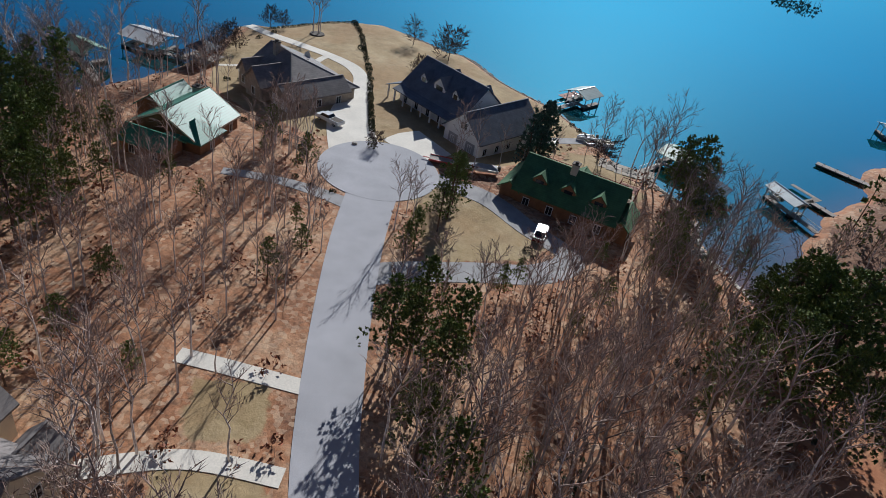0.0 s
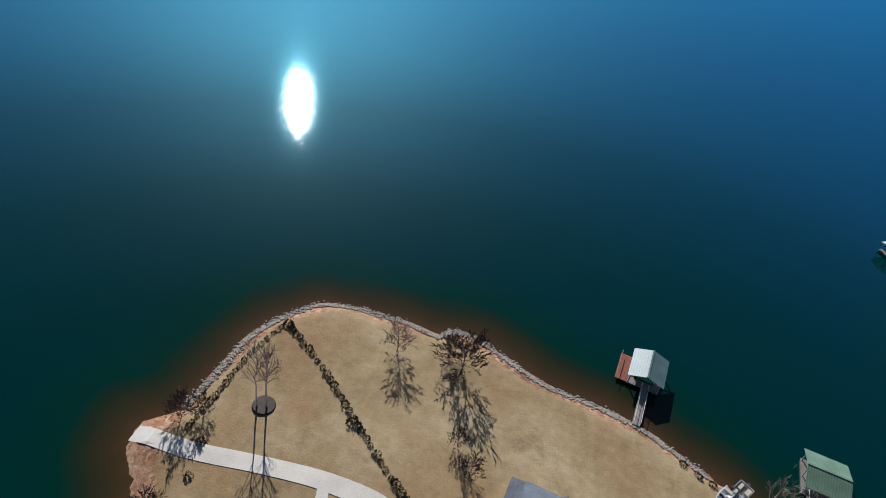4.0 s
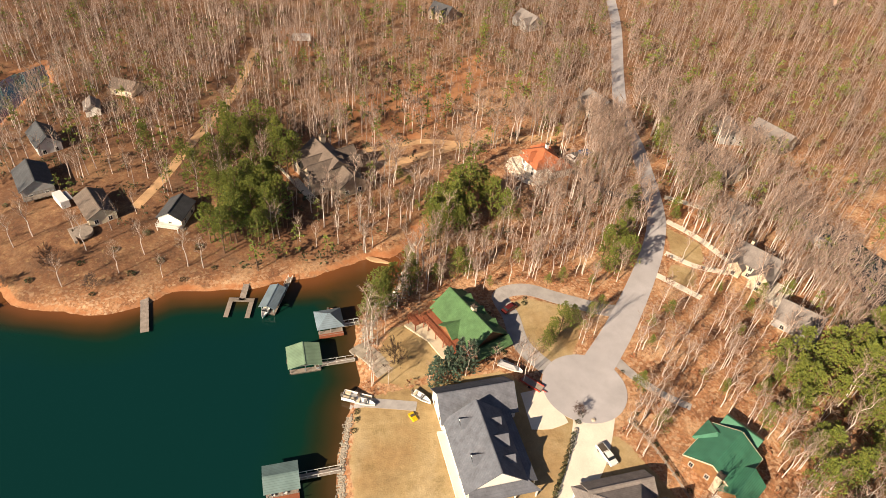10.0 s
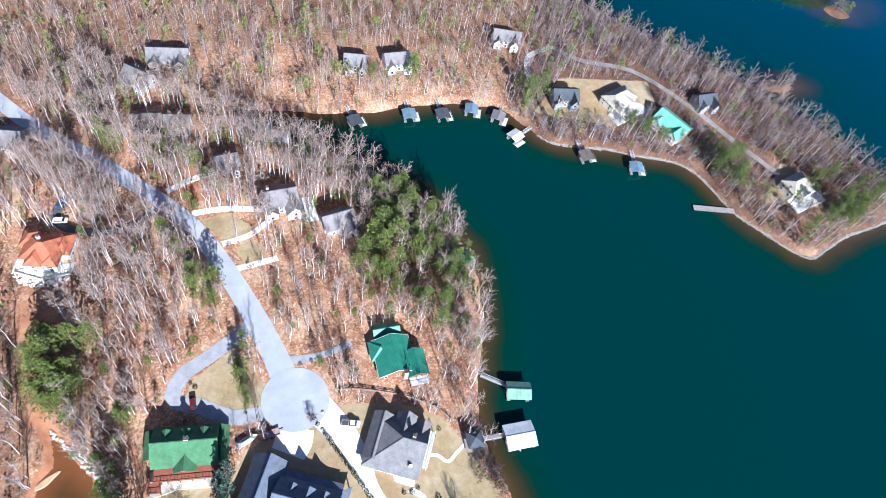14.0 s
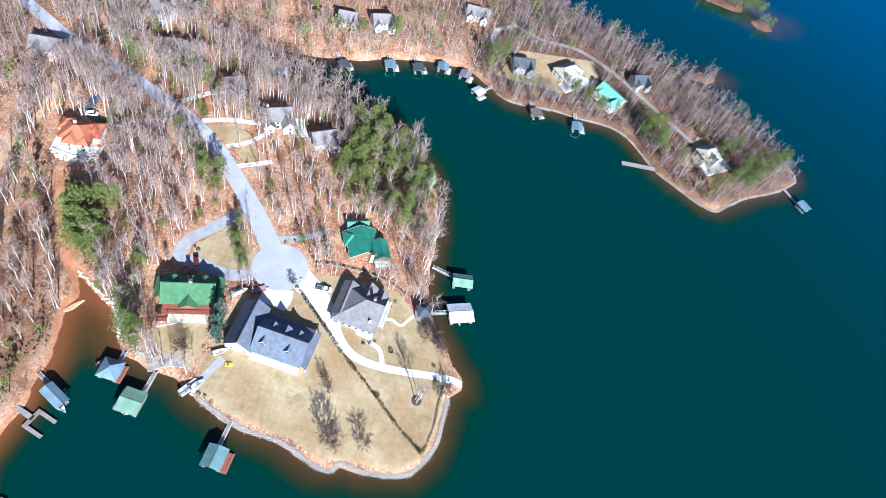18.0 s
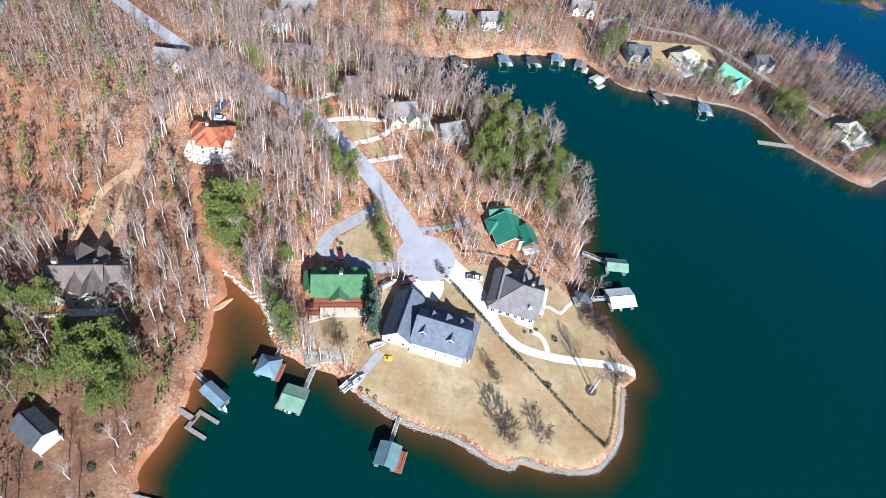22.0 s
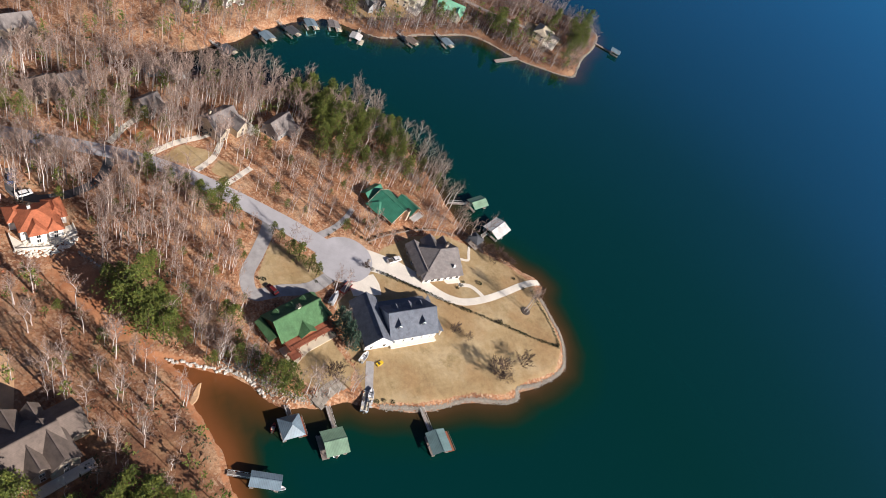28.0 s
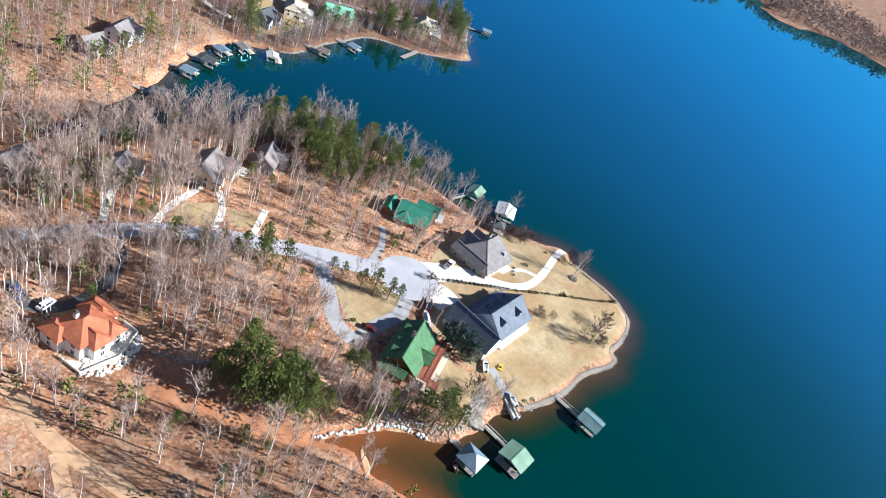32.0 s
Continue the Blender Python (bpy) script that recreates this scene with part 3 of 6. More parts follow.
ribbon("dirt_lane", [(-92, -100), (-108, -92), (-128, -84), (-160, -70), (-200, -60)], 3.2, DIRT, "sandy lane between lakeside cottages", "track", 0.05)
ribbon("far_lane", [(52, 200), (66, 196), (92, 198), (120, 184), (140, 170), (158, 158)], 2.6, FARLANE, "grey-brown lane along the far peninsula", "road", 0.06)
ribbon("far_lane_pale", [(46, 172), (42, 188), (52, 200)], 2.6, CONCRETE, "pale drive among far trees", "driveway", 0.07)
ribbon("boat_ramp", [(-7, -34), (-9.5, -41), (-12, -48.5)], 2.6, GRAVEL, "pale boat ramp sloping into the lake", "ramp", 0.06)

# ---- houses ----


def window(parent, x, y, z, face, w=1.0, h=1.4):
    """A framed window on a wall that faces +-x or +-y."""
    fr, pa = Mesh(), Mesh()
    sx, sy = {"e": (1, 0), "w": (-1, 0), "n": (0, 1), "s": (0, -1)}[face]
    for a, b, c, d in ((-w / 2 - 0.1, w / 2 + 0.1, -0.1, 0.0), (-w / 2 - 0.1, w / 2 + 0.1, h, h + 0.1), (-w / 2 - 0.1, -w / 2, 0.0, h),
                       (w / 2, w / 2 + 0.1, 0.0, h), (-0.03, 0.03, 0.0, h)):
        if sx:
            fr.box(min(x, x + sx * 0.09), max(x, x + sx * 0.09), y + a, y + b, z + c, z + d)
        else:
            fr.box(x + a, x + b, min(y, y + sy * 0.09), max(y, y + sy * 0.09), z + c, z + d)
    if sx:
        pa.box(min(x - sx * 0.05, x + sx * 0.05), max(x - sx * 0.05, x + sx * 0.05), y - w / 2, y + w / 2, z, z + h)
    else:
        pa.box(x - w / 2, x + w / 2, min(y - sy * 0.05, y + sy * 0.05), max(y - sy * 0.05, y + sy * 0.05), z, z + h)
    ob = part("window", fr, WHITE, parent, "white window frame")
    part("pane", pa, GLASS, ob, "dark glass pane")


def block(parent, x0, x1, y0, y1, z0, z1, rise, wall, roof, axis="x", style="gable", over=0.5, windows="", name="", th=0.22, trim=None):
    """A house volume: walls with gables, a roof slab for each slope, and windows on the sides named."""
    m = Mesh()
    cx, cy = (x0 + x1) / 2, (y0 + y1) / 2
    if style == "gable":
        if axis == "x":
            prof = [(y0, z0), (y1, z0), (y1, z1), (cy, z1 + rise), (y0, z1)]
            m.add([(x, a, b) for x in (x0, x1) for a, b in prof],
                  [(4, 3, 2, 1, 0), (5, 6, 7, 8, 9)] + [(i, (i + 1) % 5, (i + 1) % 5 + 5, i + 5) for i in range(5)])
        else:
            prof = [(x0, z0), (x1, z0), (x1, z1), (cx, z1 + rise), (x0, z1)]
            m.add([(a, y, b) for y in (y0, y1) for a, b in prof],
                  [(0, 1, 2, 3, 4), (9, 8, 7, 6, 5)] + [(i, i + 5, (i + 1) % 5 + 5, (i + 1) % 5) for i in range(5)])
    else:
        m.box(x0, x1, y0, y1, z0, z1)
    part("wall", m, wall, parent)
    slopes, lift = [], th + 0.02
    if style == "gable":
        if axis == "x":
            k = over * rise / ((y1 - y0) / 2)
            X0, X1 = x0 - over, x1 + over
            slopes.append(Mesh().slab([(X0, y0 - over, z1 - k + lift), (X1, y0 - over, z1 - k + lift), (X1, cy, z1 + rise + lift), (X0, cy, z1 + rise + lift)], th))
            slopes.append(Mesh().slab([(X1, y1 + over, z1 - k + lift), (X0, y1 + over, z1 - k + lift), (X0, cy, z1 + rise + lift), (X1, cy, z1 + rise + lift)], th))
            cap = Mesh().beam((X0, cy, z1 + rise + lift), (X1, cy, z1 + rise + lift), 0.3, 0.12)
        else:
            k = over * rise / ((x1 - x0) / 2)
            Y0, Y1 = y0 - over, y1 + over
            slopes.append(Mesh().slab([(x0 - over, Y1, z1 - k + lift), (x0 - over, Y0, z1 - k + lift), (cx, Y0, z1 + rise + lift), (cx, Y1, z1 + rise + lift)], th))
            slopes.append(Mesh().slab([(x1 + over, Y0, z1 - k + lift), (x1 + over, Y1, z1 - k + lift), (cx, Y1, z1 + rise + lift), (cx, Y0, z1 + rise + lift)], th))
            cap = Mesh().beam((cx, Y0, z1 + rise + lift), (cx, Y1, z1 + rise + lift), 0.3, 0.12)
    else:
        lx, ly = (x1 - x0) / 2 + over, (y1 - y0) / 2 + over
        z, top = z1 + 0.05, z1 + rise + lift
        if lx >= ly:
            a, b = (cx - lx + ly, cy, top), (cx + lx - ly, cy, top)
        else:
            a, b = (cx, cy - ly + lx, top), (cx, cy + ly - lx, top)
        q = [(cx - lx, cy - ly, z), (cx + lx, cy - ly, z), (cx + lx, cy + ly, z), (cx - lx, cy + ly, z)]
        if lx >= ly:
            for poly in ((q[0], q[1], b, a), (q[2], q[3], a, b), (q[1], q[2], b), (q[3], q[0], a)):
                slopes.append(Mesh().slab(poly, th))
        else:
            for poly in ((q[1], q[2], b, a), (q[3], q[0], a, b), (q[0], q[1], a), (q[2], q[3], b)):
                slopes.append(Mesh().slab(poly, th))
        cap = Mesh().beam(a, b, 0.3, 0.12)
    for r in slopes:
        ob = part("roof_slope", r, roof, parent)
        if trim:
            q = r.v[:len(r.v) // 2]
            for a, b in zip(q, q[1:] + q[:1]):
                if abs(a[2] - b[2]) > 0.3 or min(a[2], b[2]) < z1 + 0.3:
                    part("fascia", Mesh().beam((a[0], a[1], a[2] - 0.12), (b[0], b[1], b[2] - 0.12), 0.1, 0.3), trim, parent, "white painted roof edge board")
    part("ridge_cap", cap, roof, parent)
    for side in windows:
        long = (x1 - x0) if side in "ns" else (y1 - y0)
        n = max(1, int(long / 3.6))
        floors = [z0 + 0.9] if z1 - z0 < 4.2 else [z0 + 0.9, z0 + (z1 - z0) / 2 + 0.6]
        for i in range(n):
            o = -long / 2 + long * (i + 0.5) / n
            for z in floors:
                if side in "ns":
                    window(parent, cx + o, y1 if side == "n" else y0, z, side)
                else:
                    window(parent, x1 if side == "e" else x0, cy + o, z, side)
    return ob


def dormer(parent, x, y, z, face, w, wall, roof, deep=3.2, h=1.5, rise=1.1):
    """A gabled dormer that looks n or s out of a roof slope."""
    s = 1 if face == "n" else -1
    ob = part("dormer", Mesh().add([(x + a, y + b * s, z + c) for b in (0, -deep) for a, c in ((-w / 2, -0.6), (w / 2, -0.6), (w / 2, h), (0, h + rise), (-w / 2, h))],
              [(4, 3, 2, 1, 0), (5, 6, 7, 8, 9)] + [(i, (i + 1) % 5, (i + 1) % 5 + 5, i + 5) for i in range(5)]), wall, parent, "white dormer front")
    o = 0.35
    k = o * rise / (w / 2)
    for side in (-1, 1):
        p = [(x + side * (w / 2 + o), y + o * s, z + h - k + 0.15), (x, y + o * s, z + h + rise + 0.15), (x, y - deep * s, z + h + rise + 0.15),
             (x + side * (w / 2 + o), y - deep * s, z + h - k + 0.15)]
        part("dormer_roof", Mesh().slab(p if side * s < 0 else p[::-1], 0.14), roof, ob, "shingled dormer roof")
    fy = y + 0.04 * s
    part("dormer_window", Mesh().box(x - w * 0.3, x + w * 0.3, min(fy, fy + 0.04 * s), max(fy, fy + 0.04 * s), z + 0.2, z + h * 0.95), GLASS, ob, "dark paned window")


def chimney(parent, x, y, z0, z1, mat=BRICK, s=0.55):
    ob = part("chimney", Mesh().box(x - s, x + s, y - s, y + s, z0, z1), mat, parent)
    part("chimney_cap", Mesh().box(x - s - 0.12, x + s + 0.12, y - s - 0.12, y + s + 0.12, z1, z1 + 0.18).box(x - 0.25, x + 0.25, y - 0.25, y + 0.25, z1 + 0.18, z1 + 0.5), DARKW, ob)


def planks(x0, x1, y0, y1, z, step=0.28, th=0.06):
    """A deck floor with a groove between boards, as one sheet."""
    n = max(1, int((y1 - y0) / step))
    prof = []
    for i in range(n):
        a, b = y0 + (y1 - y0) * i / n, y0 + (y1 - y0) * (i + 1) / n
        prof += [(a, z), (b - 0.03, z), (b - 0.03, z - 0.03), (b, z - 0.03)]
    prof += [(y1, z - th), (y0, z - th)]
    k = len(prof)
    m = Mesh().add([(x, a, b) for x in (x0, x1) for a, b in prof], [(i, (i + 1) % k, (i + 1) % k + k, i + k) for i in range(k)])
    return m.add([(x0, y0, z - th), (x0, y1, z - th), (x0, y1, z - 0.031), (x0, y0, z - 0.031)], [(0, 3, 2, 1)]).add(
        [(x1, y0, z - th), (x1, y1, z - th), (x1, y1, z - 0.031), (x1, y0, z - 0.031)], [(0, 1, 2, 3)])


def deck(parent, x0, x1, y0, y1, z, mat, posts=True, rail=True, floor=0.0):
    part("deck_floor", planks(x0, x1, y0, y1, z, 0.3, 0.08), mat, parent)
    if posts:
        for x in np.linspace(x0 + 0.15, x1 - 0.15, max(2, int((x1 - x0) / 3) + 1)):
            for y in (y0 + 0.15, y1 - 0.15):
                part("post", Mesh().box(x - 0.1, x + 0.1, y - 0.1, y + 0.1, floor - 0.6, z - 0.08), mat, parent)
    if rail:
        r = Mesh()
        for (ax, ay), (bx, by) in (((x0, y0), (x1, y0)), ((x0, y0), (x0, y1)), ((x1, y0), (x1, y1))):
            r.beam((ax, ay, z + 1.0), (bx, by, z + 1.0), 0.1)
            r.beam((ax, ay, z + 0.25), (bx, by, z + 0.25), 0.06)
            k = max(2, int(math.hypot(bx - ax, by - ay) / 0.9))
            for i in range(k + 1):
                px, py = ax + (bx - ax) * i / k, ay + (by - ay) * i / k
                r.box(px - 0.05, px + 0.05, py - 0.05, py + 0.05, z, z + 1.05)
        part("railing", r, mat, parent)


def house(x, y, rot, label, name="house", size=1.0):
    """An empty at the ground; its volumes are given in its own axes."""
    return thing(name, pose(x, y, ground_z(x, y) - 0.05, 0, 0, rot) @ Matrix.Diagonal((size, size, (1 + size) / 2, 1)), label, "house")


# white house with the slate roof and dormers
h = house(5, -23, 0, "large white house with slate-grey shingle roof and dormers", size=0.87)
block(h, -4.5, 15, -7.6, 7.2, -0.5, 3.6, 5.6, WHITE, SLATE, "x", over=0.6, windows="nse")
block(h, -15, -4.5, -8.2, 11.2, -0.5, 3.4, 4.2, WHITE, SLATE, "y", over=0.6, windows="nsw")
for dx, w in ((0.0, 2.0), (5.3, 3.6), (10.6, 2.0)):
    dormer(h, dx, 4.6, 5.5 if w < 3 else 5.2, "n", w, WHITE, SLATE, deep=3.8, h=1.3 if w < 3 else 1.6, rise=1.1 if w < 3 else 1.7)
for dx in (-1.2, 9.0):
    dormer(h, dx, -4.9, 5.2, "s", 2.6, WHITE, SLATE, deep=3.8, h=1.4, rise=1.4)
m = Mesh().slab([(15.4, 9.6, 3.2), (-4.4, 9.6, 3.2), (-4.4, 7.0, 3.9), (15.4, 7.0, 3.9)], 0.18)
part("porch_roof", m, SLATE, h)
part("end_roof", Mesh().slab([(18.0, -7.9, 3.2), (18.0, 9.6, 3.2), (15.1, 7.0, 4.1), (15.1, -7.4, 4.1)], 0.18), SLATE, h, "hipped porch roof on the end wall")
for py in (-7.2, -2.0, 3.4, 8.8):
    part("porch_column", Mesh().box(17.4, 17.7, py - 0.15, py + 0.15, -0.3, 3.05), WHITE, h)
part("skylight", Mesh().add([(-7.6, 6.0, 5.75), (-6.6, 6.0, 4.9), (-6.6, 8.0, 4.9), (-7.6, 8.0, 5.75), (-7.6, 6.0, 5.4), (-6.6, 6.0, 4.5), (-6.6, 8.0, 4.5), (-7.6, 8.0, 5.4)],
     [(0, 1, 2, 3), (7, 6, 5, 4), (0, 4, 5, 1), (1, 5, 6, 2), (2, 6, 7, 3), (3, 7, 4, 0)]), GLASS, h, "dark glass skylight")
for i in range(11):
    part("pilaster", Mesh().box(-4.2 + i * 1.9, -3.95 + i * 1.9, -7.8, -7.6, -0.3, 3.4), WHITE, h)
part("porch_floor", Mesh().box(-4.4, 15.2, 7.2, 9.4, -0.4, 0.25), DECKW, h)
for i in range(7):
    part("porch_column", Mesh().box(-3.9 + i * 3.1, -3.6 + i * 3.1, 9.0, 9.3, 0.25, 3.05), WHITE, h)
for gx_ in (-12.4, -7.2):
    part("garage_door", Mesh().box(gx_ - 1.3, gx_ + 1.3, 11.2, 11.27, -0.05, 2.4), GREYW, h, "grey panelled garage door")
part("gable_window", Mesh().box(-10.6, -8.9, 11.2, 11.28, 4.3, 5.6), GLASS, h)
part("terrace", Mesh().box(-4.4, 15, -9.6, -7.6, -0.4, 0.2), CONCRETE, h, "pale terrace along the lake side")

# grey-roofed house beside the concrete drive
h = house(29.5, -2, 0, "tan house with taupe hip and gable roof beside the drive")
part("wall", Mesh().prism([(-7.6, -5.7), (8.1, -5.7), (8.1, 8.6), (-7.6, 8.6)], -0.5, 2.9), TANW, h)
part("gable_wall", Mesh().add([(8.1, -5.7, 2.9), (8.1, 8.6, 2.9), (8.1, 3.2, 7.1), (7.8, -5.7, 2.9), (7.8, 8.6, 2.9), (7.8, 3.2, 7.1)],
     [(0, 1, 2), (5, 4, 3), (0, 3, 4, 1), (1, 4, 5, 2), (2, 5, 3, 0)]), CREAM, h, "cream gable wall")
SW_, SE_, NE_, NW_, RW_, RE_ = (-8.3, -6.4, 2.95), (8.9, -6.4, 2.95), (8.9, 9.4, 2.95), (-8.3, 9.4, 2.95), (1.6, 3.2, 7.4), (8.9, 3.2, 7.4)
for poly in ((SW_, SE_, RE_, RW_), (NE_, NW_, RW_, RE_), (NW_, SW_, RW_)):
    part("roof_slope", Mesh().slab(poly, 0.22), TAUPE, h)
part("ridge_cap", Mesh().beam(RW_, RE_, 0.3, 0.12), TAUPE, h)
part("hip_cap", Mesh().beam(SW_, RW_, 0.28, 0.12), TAUPE, h)
part("hip_cap", Mesh().beam(NW_, RW_, 0.28, 0.12), TAUPE, h)
block(h, -8.4, -3.0, -3.6, 10.2, -0.5, 2.7, 1.9, TANW, TAUPE, "y", windows="nw")
block(h, -1.6, 4.0, 0.0, 11.6, -0.5, 3.0, 2.6, TANW, TAUPE, "y", windows="n")
block(h, 5.0, 8.2, 3.0, 10.6, -0.5, 3.0, 2.0, TANW, TAUPE, "y", windows="ne")
for gx_ in (-7.2, -4.3):
    part("garage_door", Mesh().box(gx_ - 1.2, gx_ + 1.2, 10.2, 10.27, -0.05, 2.3), WHITE, h, "white garage door")
part("lake_wall", Mesh().box(-7.5, 8.0, -5.86, -5.7, 0.2, 2.7), WHITE, h, "white sunlit lake-side wall")
for i in range(6):
    window(h, -6.2 + i * 2.6, -5.86, 0.7, "s", 1.2, 1.5)
part("porch_floor", Mesh().box(-7.6, 8.1, -7.6, -5.9, -0.5, 0.15), CONCRETE, h, "pale terrace under the eave")
deck(h, 8.1, 10.6, -2, 9.5, 1.2, WHITE)
part("roof_vent", Mesh().add([(5.0, -3.7, 4.85), (6.2, -3.4, 5.0), (6.0, -2.9, 5.2), (5.2, -3.3, 5.9), (5.0, -3.7, 4.1), (6.2, -3.4, 4.2), (6.0, -2.9, 4.4), (5.2, -3.3, 4.2)],
     [(0, 1, 3), (1, 2, 3), (2, 0, 3), (0, 4, 5, 1), (1, 5, 6, 2), (2, 6, 4, 0)]), WHITE, h, "white roof vent")
chimney(h, 4.6, 4.6, 5.0, 8.6, TANW, 0.5)

# house with the bright green metal roof
h = house(22.1, 26.5, 28, "brown house with bright green metal roof among bare trees", size=0.88)
block(h, -6.6, 6.4, -5.6, 8.0, -0.4, 2.8, 3.3, LOGW, GREENM, "y", windows="nsw", trim=CREAM)
block(h, 3.8, 10.6, -7.6, 1.6, -0.4, 2.8, 2.3, LOGW, GREENM, "y", windows="se")
block(h, -7.9, -1.0, 1.2, 8.2, -0.4, 2.5, 2.2, LOGW, GREENM, "x", "hip", windows="w")
block(h, -5.2, 4.0, 9.6, 14.2, -0.4, 2.6, 1.6, LOGW, GREENM, "x", windows="n")
chimney(h, 2.6, -6.4, -0.3, 5.6, CREAM, 0.8)
deck(h, 3.8, 10.4, -10.6, -7.6, 1.0, WHITE)

# log house with decks
h = house(-27.6, -15.6, 20.5, "brown log house with moss-green shingle roof and decks")
block(h, -8.4, 8.2, -5.4, 5.0, -0.5, 3.2, 3.9, LOGW, GREENL, "x", over=0.7, windows="nse")
block(h, -2.4, 2.6, -7.2, 1.0, -0.5, 3.1, 1.7, LOGW, GREENL, "y", windows="s")
block(h, 8.0, 11.0, -5.0, 4.6, -0.5, 2.4, 1.1, LOGW, GREENL, "y", windows="e")
block(h, -11.0, -8.2, -3.0, 4.4, -0.5, 2.4, 1.1, LOGW, GREENL, "y", windows="w")
for dx in (-5.2, 0.0, 5.0):
    dormer(h, dx, 3.6, 4.0, "n", 2.4, LOGW, GREENL, deep=3.0, h=1.1, rise=1.1)
chimney(h, 0.6, 0.3, 5.0, 8.4, CREAM, 0.55)
deck(h, -8.0, 8.6, -9.6, -5.4, 2.3, REDW)
deck(h, -9.5, -6.0, -12.5, -9.6, 2.3, REDW)
part("patio", Mesh().prism([(-9.5, -13.5), (-2, -11.4), (9, -11.6), (9, -6), (-9.5, -6)], -0.5, 0.12), CREAM, h, "pale stone patio under the deck")

# terracotta house
h = house(-95, 30.5, 12, "white house with terracotta tile hip roof and terrace")
block(h, -5.6, 4.8, -4.4, 4.6, -0.5, 4.6, 2.6, WHITE, TERRA, "x", "hip", windows="snew")
block(h, -3.6, 0.8, -6.6, 0.0, -0.5, 4.4, 1.8, WHITE, TERRA, "y", "hip", windows="s")
block(h, 3.0, 7.6, -1.0, 6.4, -0.5, 3.6, 1.9, WHITE, TERRA, "y", "hip", windows="en")
part("terrace", Mesh().prism([(-8, -7.5), (1, -9.5), (9, -6.5), (9, -2), (5, -3), (-5.6, -5), (-8, -1)], -1.6, 0.1), CONCRETE, h, "bright white stone terrace")
wl = Mesh()
for (ax, ay), (bx, by) in (((-8, -7.5), (1, -9.5)), ((1, -9.5), (9, -6.5)), ((9, -6.5), (9, -2)), ((-8, -7.5), (-8, -1))):
    wl.beam((ax, ay, 0.55), (bx, by, 0.55), 0.3, 0.7)
part("parapet", wl, CONCRETE, h)
block(h, -7.4, -3.2, 0.4, 6.0, -0.5, 4.0, 1.8, WHITE, TERRA, "y", "hip", windows="wn")
block(h, 1.4, 5.4, -6.0, -1.0, -0.5, 4.0, 1.6, WHITE, TERRA, "y", "hip", windows="se")
chimney(h, -1.5, 2.0, 4.6, 8.2, WHITE, 0.45)

# two tan houses up the lane
h = house(-33, 74, 32, "cream house with grey shingle roof in bare woods")
block(h, -6.5, 5.5, -4.2, 4.6, -0.5, 4.6, 3.2, CREAM, TAUPE, "x", windows="snew")
block(h, 1.0, 6.5, -8.0, 0.5, -0.5, 4.2, 2.8, CREAM, TAUPE, "y", windows="se")
block(h, -6.0, -2.0, -6.5, 0.0, -0.5, 3.4, 2.0, CREAM, TAUPE, "y", windows="s")
part("forecourt", Mesh().box(6.5, 11.5, -10, 1.0, -0.5, 0.12), CONCRETE, h, "pale concrete forecourt")
chimney(h, -4, 2, 4, 8.6, CREAM, 0.45)
h = house(-11, 72, 38, "grey house with taupe gable roof among pines")
block(h, -5.6, 5.0, -3.8, 3.8, -0.5, 3.6, 3.4, GREYW, TAUPE, "x", windows="snew")
block(h, 0.6, 5.4, -6.8, 0.0, -0.5, 3.2, 2.6, GREYW, TAUPE, "y", windows="s")

# new brown house on the cleared lot
h = house(-101, -42, 22, "large new brown-roofed stone house on red clay lot", size=1.15)
block(h, -7.5, 6.0, -4.8, 4.8, -0.5, 5.0, 3.8, TANW, BROWNSH, "x", windows="snew")
block(h, 1.0, 7.0, -8.0, 2.0, -0.5, 5.2, 3.2, TANW, BROWNSH, "y", windows="se")
block(h, -8.0, -3.0, -7.0, 1.0, -0.5, 4.4, 2.8, TANW, BROWNSH, "y", windows="sw")
block(h, -3.0, 1.5, 2.0, 8.4, -0.5, 4.4, 2.8, TANW, BROWNSH, "y", windows="n")
block(h, -2.4, 1.6, -7.2, 0.0, -0.5, 5.4, 2.4, TANW, BROWNSH, "y", windows="s")
block(h, 6.0, 11.5, -2.6, 5.4, -0.5, 3.6, 2.8, TANW, BROWNSH, "x", windows="en")
block(h, 2.4, 5.6, 1.0, 7.4, -0.5, 4.6, 2.4, TANW, BROWNSH, "y", windows="n")
chimney(h, -5.4, 1.4, 6.0, 10.2, TANW, 0.6)
part("forecourt", Mesh().box(-3.0, 9.5, -9.8, -7.9, -0.6, 0.1), CONCRETE, h, "pale concrete forecourt")
part("retaining_wall", Mesh().box(-9.5, 9.5, -10.4, -9.8, -1.2, 0.6), CONCRETE, h, "pale stone retaining wall")

# lakeside cottages on the west shore
h = house(-85.5, -88, -22, "small white cottage with grey gable roof and porch")
block(h, -5.0, 4.0, -3.4, 3.4, -0.5, 3.0, 2.0, WHITE, CHARCOAL, "x", windows="snew")
deck(h, 4.0, 6.4, -3.2, 3.2, 1.2, WHITE)
h = house(-91, -110, 24, "brown cottage with dark red-brown roof and round deck")
block(h, -6.5, 5.5, -3.6, 4.0, -0.5, 2.9, 2.0, CREAM, BROWNSH, "x", windows="snew")
m = Mesh().tube([(7.5, -6, 0.1), (7.5, -6, 1.1)], [2.6, 2.6], 20)
part("pool_wall", m, DECKW, h, "round timber pool surround")
part("pool_deck", Mesh().box(4.6, 10.6, -9.2, -8.4, 0, 1.0).box(4.2, 4.8, -9.2, -3.6, 0, 1.0), DECKW, h)
